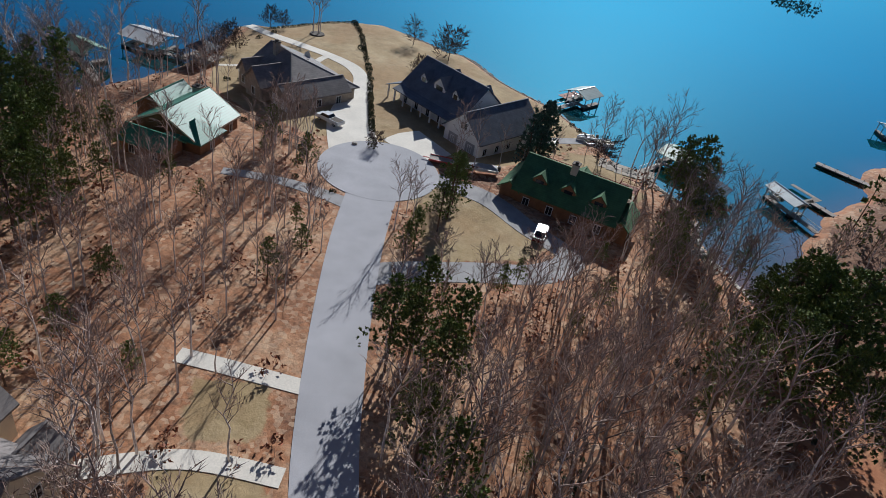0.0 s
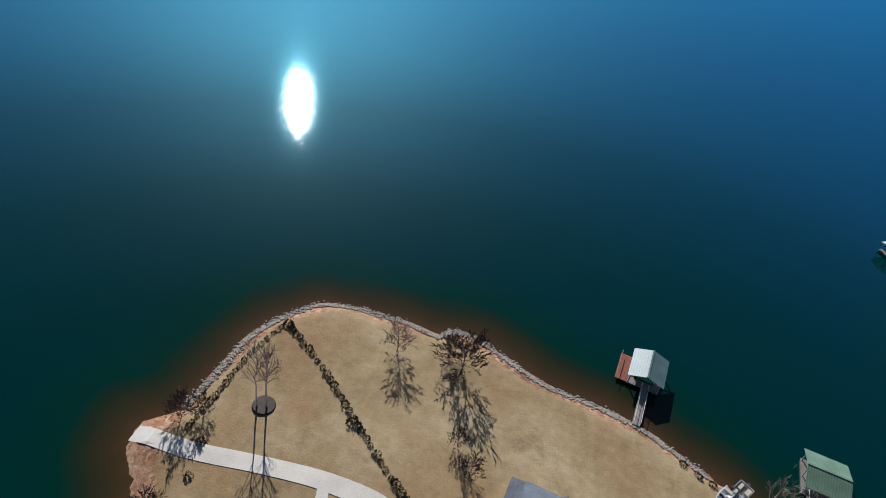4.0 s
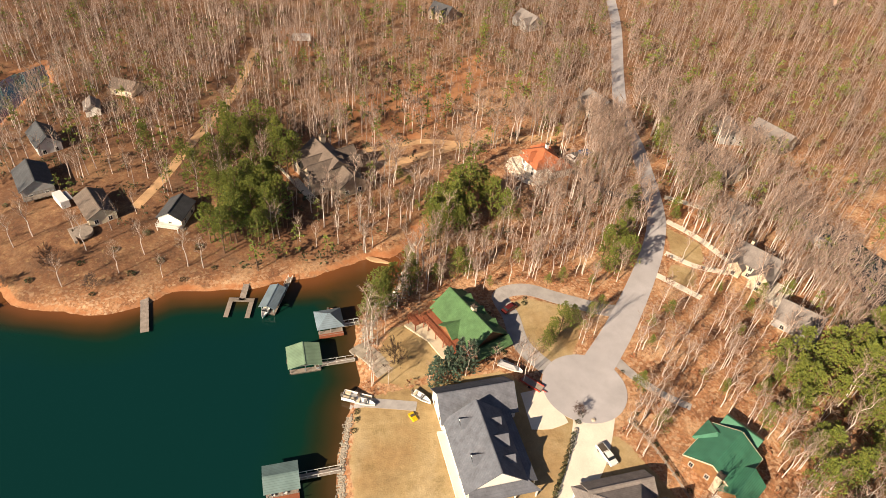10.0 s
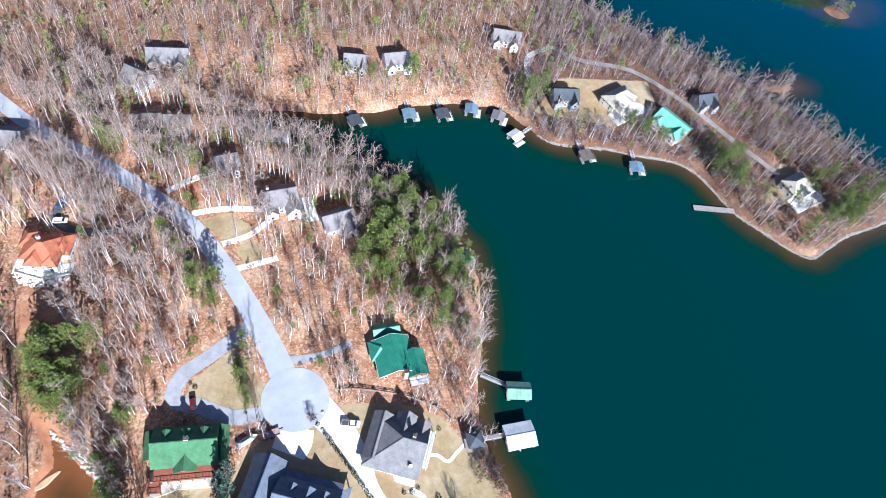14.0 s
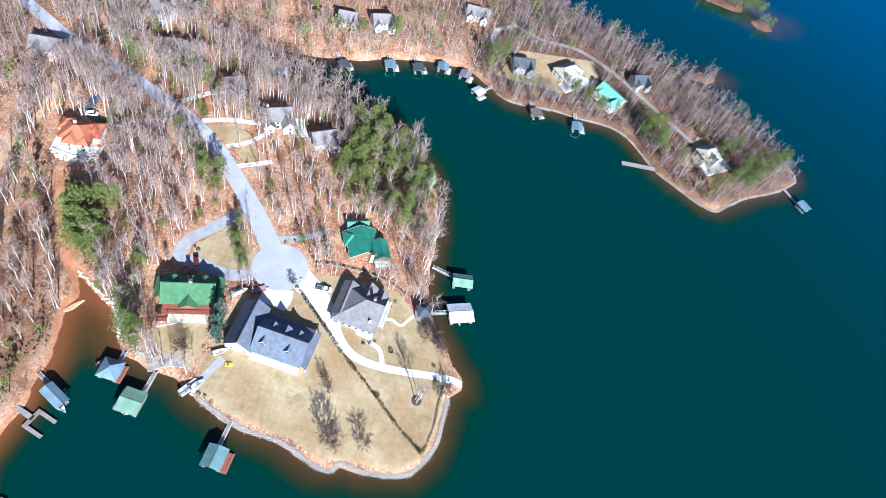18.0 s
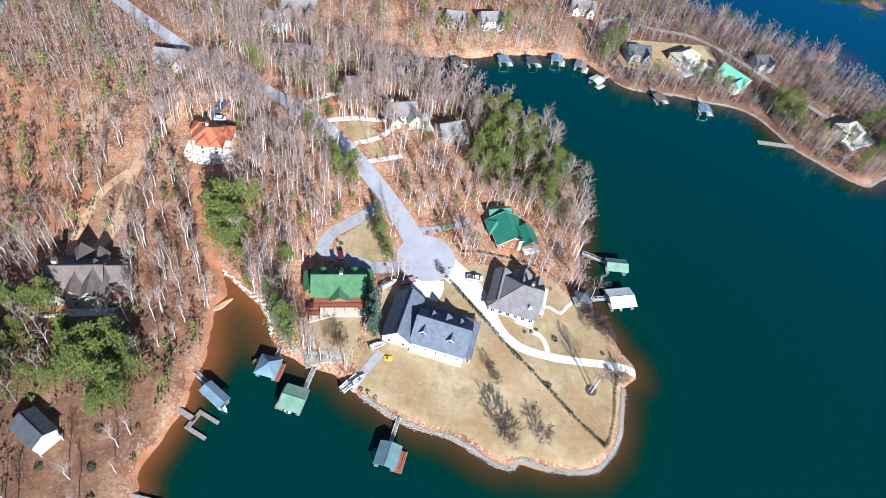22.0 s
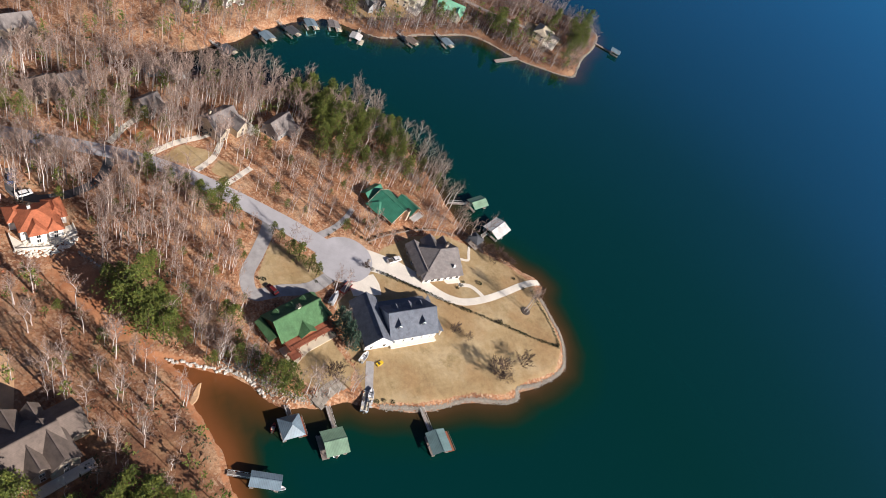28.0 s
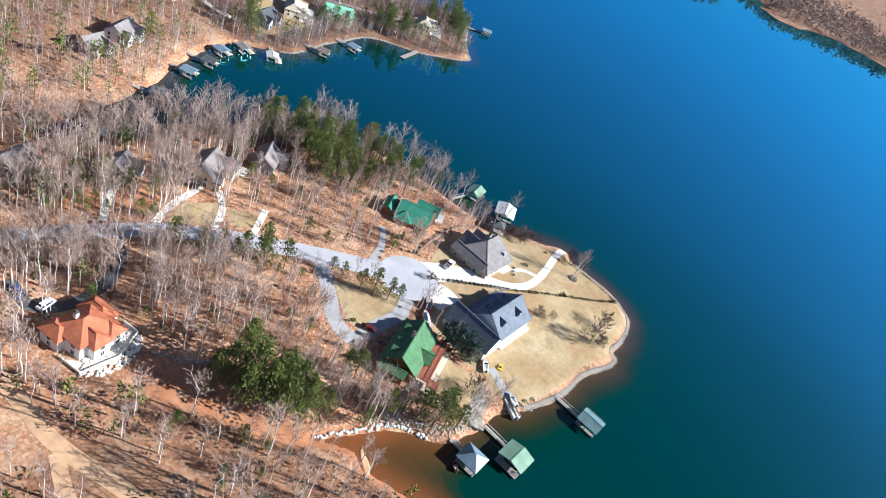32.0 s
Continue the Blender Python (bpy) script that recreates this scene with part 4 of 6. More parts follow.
h = house(-108, -129, 20, "grey lakeside house with long charcoal gable roof")
block(h, -6.2, 6.2, -4.4, 4.4, -0.5, 3.6, 2.6, GREYW, CHARCOAL, "x", windows="snew")
deck(h, 6.2, 8.6, -4, 4, 1.4, DECKW)
h = house(-132, -130, 25, "white gabled lakeside house with charcoal roof")
block(h, -5.5, 5.5, -3.6, 3.6, -0.5, 3.4, 2.8, WHITE, CHARCOAL, "x", windows="snew")
h = house(-152, -118, 10, "small white gabled outbuilding in open woods", "outbuilding")
block(h, -3.2, 3.2, -2.4, 2.4, -0.4, 2.8, 1.8, WHITE, TAUPE, "x", windows="sn")
h = house(-166, -108, 60, "tan cottage with brown roof in open woods", "cottage")
block(h, -4.5, 4.5, -3.4, 3.4, -0.4, 2.8, 2.0, CREAM, BROWNSH, "x", windows="sn")

# houses of the far peninsula and the wooded hill
for x, y, r, wall, roof, w, d, text in (
        (165, 152, 42, CREAM, CREAM, 15, 9, "cream stucco villa on the wooded far point"),
        (110, 168, -35, CREAM, MINT, 17, 11, "house with pale mint metal roof on the far shore"),
        (61, 167, 20, GREYW, CHARCOAL, 13, 9, "large house with dark slate roof above the cove"),
        (85, 175, 48, CREAM, CREAM, 17, 9, "pale cream house with wide terrace above the cove"),
        (-29, 153, 15, TANW, TAUPE, 11, 9, "grey-roofed house on the wooded slope"),
        (-13, 161, 30, WHITE, TAUPE, 13, 9, "white house with grey roof on the wooded slope"),
        (30, 194, 10, CREAM, TAUPE, 14, 9, "cream house among far bare trees"),
        (-99, 127, 20, TANW, TAUPE, 18, 9, "long tan house in the far woods"),
        (-104, 112, -10, GREYW, TAUPE, 12, 8, "grey-roofed house in the far woods"),
        (-131, 68, 15, TANW, TAUPE, 14, 10, "tan stone house beside the lane"),
        (-91, 92, 25, TANW, BROWNSH, 12, 9, "brown-roofed house behind bare trees"),
        (-81, 96, 20, CREAM, TAUPE, 10, 8, "cream house behind bare trees"),
        (-57, 84, 35, GREYW, TAUPE, 9, 8, "small grey-roofed house in the woods"),
        (124, 188, 30, GREYW, CHARCOAL, 11, 8, "dark-roofed house on the far ridge"),
        (-165, -196, 20, CREAM, TAUPE, 14, 9, "cream house across the west inlet"),
        (-185, -190, 5, WHITE, TAUPE, 12, 9, "white house across the west inlet"),
        (-176, -206, -15, TANW, BROWNSH, 13, 9, "tan house across the west inlet"),
        (-205, -178, 30, WHITE, CHARCOAL, 14, 9, "white house with dark roof across the inlet"),
        (-215, 70, 20, GREYW, TAUPE, 14, 9, "grey house in the far west woods"),
        (-228, 30, 40, TANW, CHARCOAL, 12, 9, "dark-roofed house in the far west woods")):
    h = house(x, y, r, text, size=0.86)
    if roof is CREAM:
        block(h, -w / 2, w / 2, -d / 2, d / 2, -0.5, 3.8, 2.4, wall, SANDSH, "x", "hip", windows="snew")
        block(h, -w / 4, w / 4, -d / 2 - 3, 0, -0.5, 4.2, 2.0, wall, wall, "y", windows="s")
        part("terrace", Mesh().prism([(-w / 2 - 2, -d / 2 - 8), (w / 2 + 3, -d / 2 - 8), (w / 2 + 3, d / 2), (w / 2, d / 2), (w / 2, -d / 2), (-w / 2 - 2, -d / 2)], -1.2, 0.2), CONCRETE, h, "pale terrace")
    else:
        block(h, -w / 2, w / 2, -d / 2, d / 2, -0.5, 4.2, 3.0, wall, roof, "x", windows="snew")
        block(h, w / 6, w / 2 - 0.6, -d / 2 - 3, 0, -0.5, 4.0, 2.4, wall, roof, "y", windows="s")
        block(h, -w / 2 + 0.6, -w / 6, -d / 2 - 2, 0, -0.5, 3.6, 2.0, wall, roof, "y", windows="s")

# ---- docks ----


def dock(x, y, rot, w, l, roof, label, shore=None, style="gable", axis="y", rise=1.5, eave=2.6, side=0.0, sidemat=REDW, boat=True):
    """A roofed floating dock with a slip, and a gangway to a place on the shore."""
    d = thing("boat_dock", pose(x, y, 0, 0, 0, rot), label, "boat dock", "lake docks")
    for a, b in ((-w / 2, -w / 2 + 1.2), (w / 2 - 1.2, w / 2)):
        part("finger_deck", planks(a, b, -l / 2, l / 2, 0.55), DECKW, d)
        part("float", Mesh().box(a + 0.1, b - 0.1, -l / 2 + 0.2, l / 2 - 0.2, -0.3, 0.42), DARKW, d, "black dock float")
    part("cross_deck", planks(-w / 2 + 1.2, w / 2 - 1.2, l / 2 - 1.6, l / 2, 0.55), DECKW, d)
    for px in (-w / 2 + 0.25, w / 2 - 0.25):
        for py in (-l / 2 + 0.3, 0, l / 2 - 0.3):
            part("post", Mesh().box(px - 0.09, px + 0.09, py - 0.09, py + 0.09, 0.5, eave + 0.1), STEEL, d)
    fr = Mesh()
    for px in (-w / 2 + 0.25, w / 2 - 0.25):
        fr.beam((px, -l / 2, eave), (px, l / 2, eave), 0.15)
    for py in (-l / 2 + 0.3, 0, l / 2 - 0.3):
        fr.beam((-w / 2, py, eave), (w / 2, py, eave), 0.15)
    part("roof_frame", fr, STEEL, d)
    slopes, o, z, th = [], 0.35, eave + 0.12, 0.1
    lx, ly = w / 2 + o, l / 2 + o
    if style == "hip":
        for poly in (((-lx, -ly, z), (lx, -ly, z), (0, -0.3, z + rise)), ((lx, ly, z), (-lx, ly, z), (0, 0.3, z + rise)),
                     ((lx, -ly, z), (lx, ly, z), (0, 0.3, z + rise), (0, -0.3, z + rise)), ((-lx, ly, z), (-lx, -ly, z), (0, -0.3, z + rise), (0, 0.3, z + rise))):
            slopes.append(Mesh().slab(poly, th))
    elif axis == "y":
        slopes.append(Mesh().slab([(-lx, ly, z), (-lx, -ly, z), (0, -ly, z + rise), (0, ly, z + rise)], th))
        slopes.append(Mesh().slab([(lx, -ly, z), (lx, ly, z), (0, ly, z + rise), (0, -ly, z + rise)], th))
        part("ridge_cap", Mesh().beam((0, -ly, z + rise), (0, ly, z + rise), 0.3, 0.1), roof, d)
    else:
        slopes.append(Mesh().slab([(-lx, -ly, z), (lx, -ly, z), (lx, 0, z + rise), (-lx, 0, z + rise)], th))
        slopes.append(Mesh().slab([(lx, ly, z), (-lx, ly, z), (-lx, 0, z + rise), (lx, 0, z + rise)], th))
        part("ridge_cap", Mesh().beam((-lx, 0, z + rise), (lx, 0, z + rise), 0.3, 0.1), roof, d)
    for r in slopes:
        part("roof_slope", r, roof, d)
    if side:
        a, b = sorted((side / abs(side) * w / 2, side / abs(side) * w / 2 + side))
        part("side_deck", planks(a, b, -l / 2, l / 2, 0.6), sidemat, d)
        part("side_rail", Mesh().beam((a + 0.1 if side < 0 else b - 0.1, -l / 2, 1.5), (a + 0.1 if side < 0 else b - 0.1, l / 2, 1.5), 0.08), DECKW, d)
    if shore:
        q = Matrix.Rotation(radians(-rot), 2) @ (Vector(shore) - Vector((x, y)))
        sx, sy = q
        start = Vector((max(-w / 2 + 0.6, min(w / 2 - 0.6, sx)), max(-l / 2 + 0.5, min(l / 2 - 0.5, sy))))
        zb = max(0.7, ground_z(*shore) + 0.25)
        gang = Mesh().beam((*start, 0.62), (sx, sy, zb), 1.3, 0.14)
        g = part("gangway", gang, DECKW, d)
        v = (Vector((sx, sy)) - start).normalized()
        s = Vector((-v.y, v.x)) * 0.6
        rl = Mesh()
        for k in (-1, 1):
            a, b = start + s * k, Vector((sx, sy)) + s * k
            rl.beam((*a, 1.55), (*b, zb + 0.95), 0.07)
            for i in range(5):
                c = a.lerp(b, i / 4)
                zz = 0.62 + (zb - 0.62) * i / 4
                rl.box(c.x - 0.04, c.x + 0.04, c.y - 0.04, c.y + 0.04, zz, zz + 0.95)
        part("gangway_rail", rl, WHITE, g)
    return d


def pier(x0, y0, x1, y1, w, label, name="pier"):
    """A plain open jetty on posts."""
    ln = math.hypot(x1 - x0, y1 - y0)
    p = thing(name, pose(x0, y0, 0, 0, 0, math.degrees(math.atan2(y1 - y0, x1 - x0))), label, "pier", "lake docks")
    part("deck_floor", Mesh().box(0, ln, -w / 2, w / 2, 0.55, 0.62), BOARDS, p)
    for q in (-w / 2 + 0.05, w / 2 - 0.2):
        part("stringer", Mesh().box(0, ln, q, q + 0.15, 0.3, 0.55), DARKW, p)
    for i in range(max(2, int(ln / 3)) + 1):
        for s in (-1, 1):
            px = min(ln - 0.1, 3.0 * i)
            part("post", Mesh().box(px - 0.08, px + 0.08, s * w / 2 - 0.08, s * w / 2 + 0.08, -3.0, 0.85), DARKW, p)
    return p


dock(66, 14, 26, 9.0, 7.6, WHITEM, "white metal-roofed dock with gangway to a timber gazebo", (55.5, 10.5), axis="x", rise=1.2)
dock(63.3, 28.4, 14, 7.4, 5.4, SAGE, "sage green metal-roofed dock below bare trees", (50.5, 31), axis="x", rise=1.3)
dock(5.0, -65.2, 0, 5.9, 6.6, TEALM, "grey-green roofed dock with red side deck", (4.6, -53), axis="y", rise=1.2, side=2.2)
dock(-26.2, -57.4, 0, 6.4, 7.4, SAGE, "sage green roofed dock with cluttered deck", (-24.5, -45.5), axis="x", rise=1.1, side=-1.2, sidemat=DECKW)
dock(-37.2, -50, 2, 6.0, 6.2, BLUEM, "dock with blue-grey hip roof beside the cove", (-36.5, -42.5), style="hip", rise=2.0, side=1.4)
dock(-47.6, -63.3, -24, 7.8, 3.8, BLUEM, "narrow blue-grey roofed dock with long gangway", (-56.5, -58), axis="x", rise=0.9)
dock(35.9, 72.8, 20, 6, 5, MINT, "pale green roofed dock hidden under pines", (38, 78), axis="x")
dock(-44.5, 104.5, 15, 6.5, 5, WHITEM, "white-roofed dock at the cove head", (-45, 108.5), axis="x", rise=0.9)
dock(-52, 106.0, 15, 6.5, 5, BLUEM, "grey-roofed dock at the cove head", (-53, 109.5), axis="x", rise=0.9)
dock(-47.3, -139.5, 40, 6.5, 6.0, WHITEM, "white-roofed dock off the west point", (-59, -130.5), axis="x", rise=0.8)
for (x, y), (sx, sy), roof, text in (((-20, 123), (-26, 130), CHARCOAL, "dark-roofed dock across the cove"), ((-0.3, 134.4), (-4, 142), BLUEM, "blue-grey roofed dock across the cove"),
                                     ((12.8, 139.6), (8, 148), CHARCOAL, "dark-roofed dock on the far shore"), ((23.7, 146.8), (23, 153), BLUEM, "grey-roofed dock on the far shore"),
                                     ((35.4, 147), (36, 154), TAUPE, "brown-roofed dock on the far shore"), ((44.3, 138.6), (50, 147), WHITEM, "pale-roofed dock on the far shore"),
                                     ((75, 138.4), (70, 146.5), BROWNSH, "brown-roofed dock with long gangway"), ((96.5, 139.5), (94, 149.5), BLUEM, "grey-roofed dock with long gangway")):
    dock(x, y, math.degrees(math.atan2(sy - y, sx - x)) - 90, 5.0, 5.0, roof, text, (sx, sy), axis="y", rise=0.7, side=1.8, sidemat=CREAM)
pier(139.5, 132, 122, 128, 2.6, "bare timber pier with a wide end on the far shore")
pier(209, 152.5, 217, 144, 1.8, "timber pier off the far point")
dock(219, 142.6, 43, 5, 5.5, BLUEM, "small roofed dock at the end of a pier", axis="y", rise=0.9)
pier(-56.5, -95.5, -43, -94.6, 2.0, "weathered timber pier over reddish shallows")
p = pier(-59, -69, -50, -71.2, 1.6, "open U-shaped timber boat slip")
part("slip_arm", planks(8.6, 15.5, -3.4, -2.2, 0.6), DECKW, p)
part("slip_arm", planks(8.6, 15.5, 2.0, 3.2, 0.6), DECKW, p)
part("slip_end", planks(8.4, 9.8, -3.4, 3.2, 0.62), DECKW, p)
pier(-105, -150, -109, -162, 1.8, "small grey pier on the west shore")
pier(-150, -149, -152, -158, 2.2, "pale pier on the west shore")
pier(-160, -184, -164, -176, 2.4, "pale pier across the inlet")

# gazebo at the white dock
g = thing("gazebo", pose(52.3, 8.5, ground_z(52.3, 8.5), 0, 0, 26), "dark-roofed timber gazebo on a deck at the bank", "gazebo")
part("floor", planks(-3.0, 3.4, -3.0, 3.0, 1.2), DECKW, g)
for px in (-2, 2):
    for py in (-2, 2):
        part("post", Mesh().box(px - 0.1, px + 0.1, py - 0.1, py + 0.1, -0.8, 3.4), DECKW, g)
for a, b in (((-2.6, -2.6), (2.6, -2.6)), ((2.6, -2.6), (2.6, 2.6)), ((2.6, 2.6), (-2.6, 2.6)), ((-2.6, 2.6), (-2.6, -2.6))):
    part("roof_slope", Mesh().slab([(*a, 3.4), (*b, 3.4), (0, 0, 4.9)], 0.12), CHARCOAL, g)
for i in range(7):
    part("step", Mesh().box(-0.9, 0.9, -3.3 - i * 0.45, -3.0 - i * 0.45, 0.85 - i * 0.18, 1.0 - i * 0.18), DECKW, g)

# ---- trees ----


TWIG_HALF = [0.03]


def limb(m, a, d, ln, r, depth, rng, kids, up=0.25):
    """A tapering branch and its offshoots."""
    b = a + d * ln
    if depth == 0:
        s = d.orthogonal().normalized() * max(r, TWIG_HALF[0])
        m.add([a - s, a + s, b], [(0, 1, 2)])
        return
    mid = a.lerp(b, 0.5) + Vector((rng.uniform(-1, 1), rng.uniform(-1, 1), 0)) * ln * 0.05
    if depth > 1:
        m.tube([a, mid, b], [r, r * 0.7, r * 0.28], 4, False)
    else:
        m.tube([a, b], [r, r * 0.35], 3, False)
    n = kids[depth - 1]
    for i in range(n):
        t = 0.25 + 0.75 * (i + rng.random()) / n
        p = a.lerp(mid, t * 2) if t < 0.5 else mid.lerp(b, t * 2 - 1)
        s = d.orthogonal().normalized()
        s.rotate(Matrix.Rotation(rng.uniform(0, 2 * math.pi), 3, d))
        e = (d * 0.75 + s * rng.uniform(0.5, 0.95) + Vector((0, 0, up))).normalized()
        limb(m, p, e, ln * rng.uniform(0.38, 0.58), max(0.018, r * 0.42), depth - 1, rng, kids, up)


def bare_tree(seed, tall, kids, limbs, lean=0.06, spread_=0.7, low=0.34, thick=0.010, rise=(0.7, 1.3), reach=1.0, coarse=False):
    """A leafless tree: trunk mesh and fan-shaped crown mesh."""
    rng = random.Random(seed)
    tr, cr = Mesh(), Mesh()
    pts = [Vector((rng.uniform(-1, 1) * lean * tall * k / 5, rng.uniform(-1, 1) * lean * tall * k / 5, tall * 0.92 * k / 5 - 0.3 * (k == 0))) for k in range(6)]
    rad = [tall * thick * f for f in (1.0, 0.85, 0.68, 0.48, 0.30, 0.12)]
    if coarse:
        tr.tube([pts[0], pts[3], pts[5]], [rad[0], rad[3], rad[5]], 3, False)
    else:
        tr.tube(pts, rad, 5)
    for i in range(limbs):
        t = low + (0.98 - low) * (i + rng.random() * 0.6) / limbs
        k = min(4, int(t * 5))
        p = pts[k].lerp(pts[k + 1], t * 5 - k)
        a = i * 2.4 + rng.random()
        d = Vector((math.cos(a) * spread_, math.sin(a) * spread_, rng.uniform(*rise))).normalized()
        limb(cr, p, d, reach * tall * rng.uniform(0.20, 0.32) * (1.3 - 0.75 * t), tall * thick * 0.42, len(kids), rng, kids, 0.32)
    return tr, cr


def pine_tree(seed, tall, wide, lobes=15, low=0.35, tufts=9, blades=5, fat=1.0, limbs=True):
    """A pine: trunk, limbs and a crown of lobes made of needle tufts."""
    rng = random.Random(seed)
    tr, cr = Mesh(), Mesh()
    tr.tube([(0, 0, -0.3), (rng.uniform(-.2, .2), rng.uniform(-.2, .2), tall * 0.5), (rng.uniform(-.4, .4), rng.uniform(-.4, .4), tall * 0.96)],
            [tall * 0.015, tall * 0.011, tall * 0.003], 6 if limbs else 3, limbs)
    for i in range(lobes):
        f = (i + rng.random() * 0.8) / lobes
        z = tall * (low + (0.97 - low) * f)
        reach = wide * (1.0 - 0.85 * f ** 1.5) * rng.uniform(0.25, 0.85)
        a = i * 2.4 + rng.uniform(-0.6, 0.6)
        c = Vector((math.cos(a) * reach, math.sin(a) * reach, z))
        if limbs:
            tr.tube([(0, 0, z - reach * 0.35), c], [0.07, 0.02], 3, False)
        rad = wide * rng.uniform(0.26, 0.46) * (1.1 - 0.45 * f)
        for _ in range(tufts):
            n = Vector((rng.gauss(0, 1), rng.gauss(0, 1), rng.gauss(0.45, 0.8))).normalized()
            q = c + Vector((n.x * rad, n.y * rad, n.z * rad * 0.6)) * rng.uniform(0.55, 1.05)
            size = fat * wide * rng.uniform(0.13, 0.24)
            for _ in range(blades):
                d = (n + Vector((rng.gauss(0, .7), rng.gauss(0, .7), rng.gauss(0.2, .6)))).normalized()
                s = d.orthogonal().normalized()
                s.rotate(Matrix.Rotation(rng.uniform(0, 6.28), 3, d))
                b, e = q - d * size * 0.4, q + d * size * rng.uniform(0.6, 1.0)
                w = s * size * rng.uniform(0.22, 0.38)
                cr.add([b, q + w, e, q - w], [(0, 1, 2, 3)])
    return tr, cr


def shrub(seed, n=46, blades=5):
    """A rounded shrub of leaf sprays, one metre wide."""
    rng = random.Random(seed)
    m = Mesh()
    for i in range(n):
        d = Vector((rng.gauss(0, 1), rng.gauss(0, 1), abs(rng.gauss(0, 0.9)))).normalized()
        c = d * rng.uniform(0.28, 0.46)
        c.z = abs(c.z) * 0.95
        for _ in range(blades):
            e = (d + Vector((rng.gauss(0, .6), rng.gauss(0, .6), rng.gauss(0.2, .5)))).normalized()
            s = e.orthogonal().normalized() * rng.uniform(0.03, 0.06)
            l = rng.uniform(0.1, 0.2)
            m.add([c - s * 0.5, c + e * l * 0.5 + s, c + e * l, c + e * l * 0.5 - s], [(0, 1, 2, 3)])
    m.tube([(0, 0, -0.15), (0, 0, 0.3)], [0.05, 0.03], 4)
    return m


def tree_kind(trunk, crown, bark, leaf, label, name, category="tree"):
    """A template thing, put aside until copied; returned as a maker."""
    td, cd = trunk.data("trunk", bark), crown.data("crown", leaf)

    def make(x, y, s, rot, text=label, group=""):
        t = thing(name, pose(x, y, ground_z(x, y), 0, 0, rot) @ Matrix.Diagonal((s, s, s, 1)), text, category, group)
        part("trunk", td, None, t)
        part("crown", cd, None, t)
        return t
    return make


BARE = [tree_kind(*bare_tree(s, 14.5, (5, 4), 13, spread_=0.65, low=0.44, thick=0.0115), BARK, TWIG, "tall leafless grey-barked tree", "bare_tree") for s in range(5)]
TWIG_HALF[0] = 0.085
WIDE = [tree_kind(*bare_tree(20 + s, 8.0, (6, 6), 26, spread_=1.2, low=0.12, thick=0.014, rise=(0.25, 1.0), reach=1.55), REDTWIG, REDTWIG, "spreading leafless tree with dense twigs", "bare_tree") for s in range(3)]
TWIG_HALF[0] = 0.03
PINES = [tree_kind(*pine_tree(s, 12.5, 3.9, 20, 0.32, 24, 8, 0.5), PBARK, PINE, "green pine with ragged crown", "pine_tree") for s in range(6)]
SPRUCES = [tree_kind(*pine_tree(40 + s, 11, 2.9, 30, 0.06, 10, 6), PBARK, SPRUCE, "blue-green conifer with branches to the ground", "conifer") for s in range(2)]
RUSTY = [tree_kind(*pine_tree(70 + s, 9, 2.6, 10, 0.3, 9, 4), TWIG, RUST, "small oak holding rust-brown leaves", "oak_tree") for s in range(2)]
SHRUBS = [shrub(s).data("shrub", SHRUB) for s in range(4)]
rng = random.Random(11)


def plant_shrub(x, y, s, label="dark clipped evergreen shrub", group="", squash=1.0):
    ob = new("shrub", SHRUBS[rng.randrange(4)])
    ob.matrix_world = pose(x, y, ground_z(x, y), 0, 0, rng.uniform(0, 360)) @ Matrix.Diagonal((s, s, s * squash, 1))
    return tagged(ob, label, "shrub", group)


# trees standing alone on the point
for x, y, s, kinds, text in (
        (35, -47.5, 1.1, WIDE, "broad leafless tree with dense twigs at the lawn's edge"), (38.5, -50, 0.6, WIDE, "broad leafless tree with dense twigs at the lawn's edge"),
        (46.8, -46, 0.85, WIDE, "small twiggy leafless tree on the lawn"), (30, -24 - 9, 0.5, WIDE, "small leafless ornamental tree on the lawn"),
        (26.5, -29, 0.55, WIDE, "small leafless ornamental tree on the lawn"),
        (59.2, -25.2, 1.0, BARE, "tall bare trees rising from a planted bed"), (60.6, -24.6, 0.95, BARE, "tall bare trees rising from a planted bed"),
        (59.9, -26.2, 0.9, BARE, "tall bare trees rising from a planted bed"), (3, 1.6, 0.4, WIDE, "small bare tree at the turning circle"),
        (-20.5, -36.5, 0.9, WIDE, "leafless tree on the sloping bank"), (-60, -108, 0.6, WIDE, "leafless tree on the west lawn"),
        (-70, -119, 0.85, WIDE, "leafless tree on the west lawn"), (-78, -141, 0.7, BARE, "bare tree near the west shore"), (-92, -143, 0.7, BARE, "bare tree near the west shore"),
        (-66, -131, 0.6, WIDE, "leafless tree near the west shore"), (-84, -126, 1.0, BARE, "tall bare tree beside the cottages")):
    rng.choice(kinds)(x, y, s, rng.uniform(0, 360), text)
for x, y in ((69.5, -18), (67, -20), (57, 2), (60, 1), (58.5, 5), (55, 4.5), (62, -1.5), (54.5, 12.5), (52.5, 14), (63.5, -4), (56, -1)):
    rng.choice(WIDE)(x, y, rng.uniform(0.45, 0.7), rng.uniform(0, 360), "twiggy leafless tree on the east bank")
bed = Mesh().tube([(0, 0, 0), (0, 0, 0.35)], [1.9, 1.75], 18)
solid("planting_bed", bed, DARKW, pose(59.8, -25.3, ground_z(59.8, -25.3)), "round mulched bed with dark edging", "planting bed")

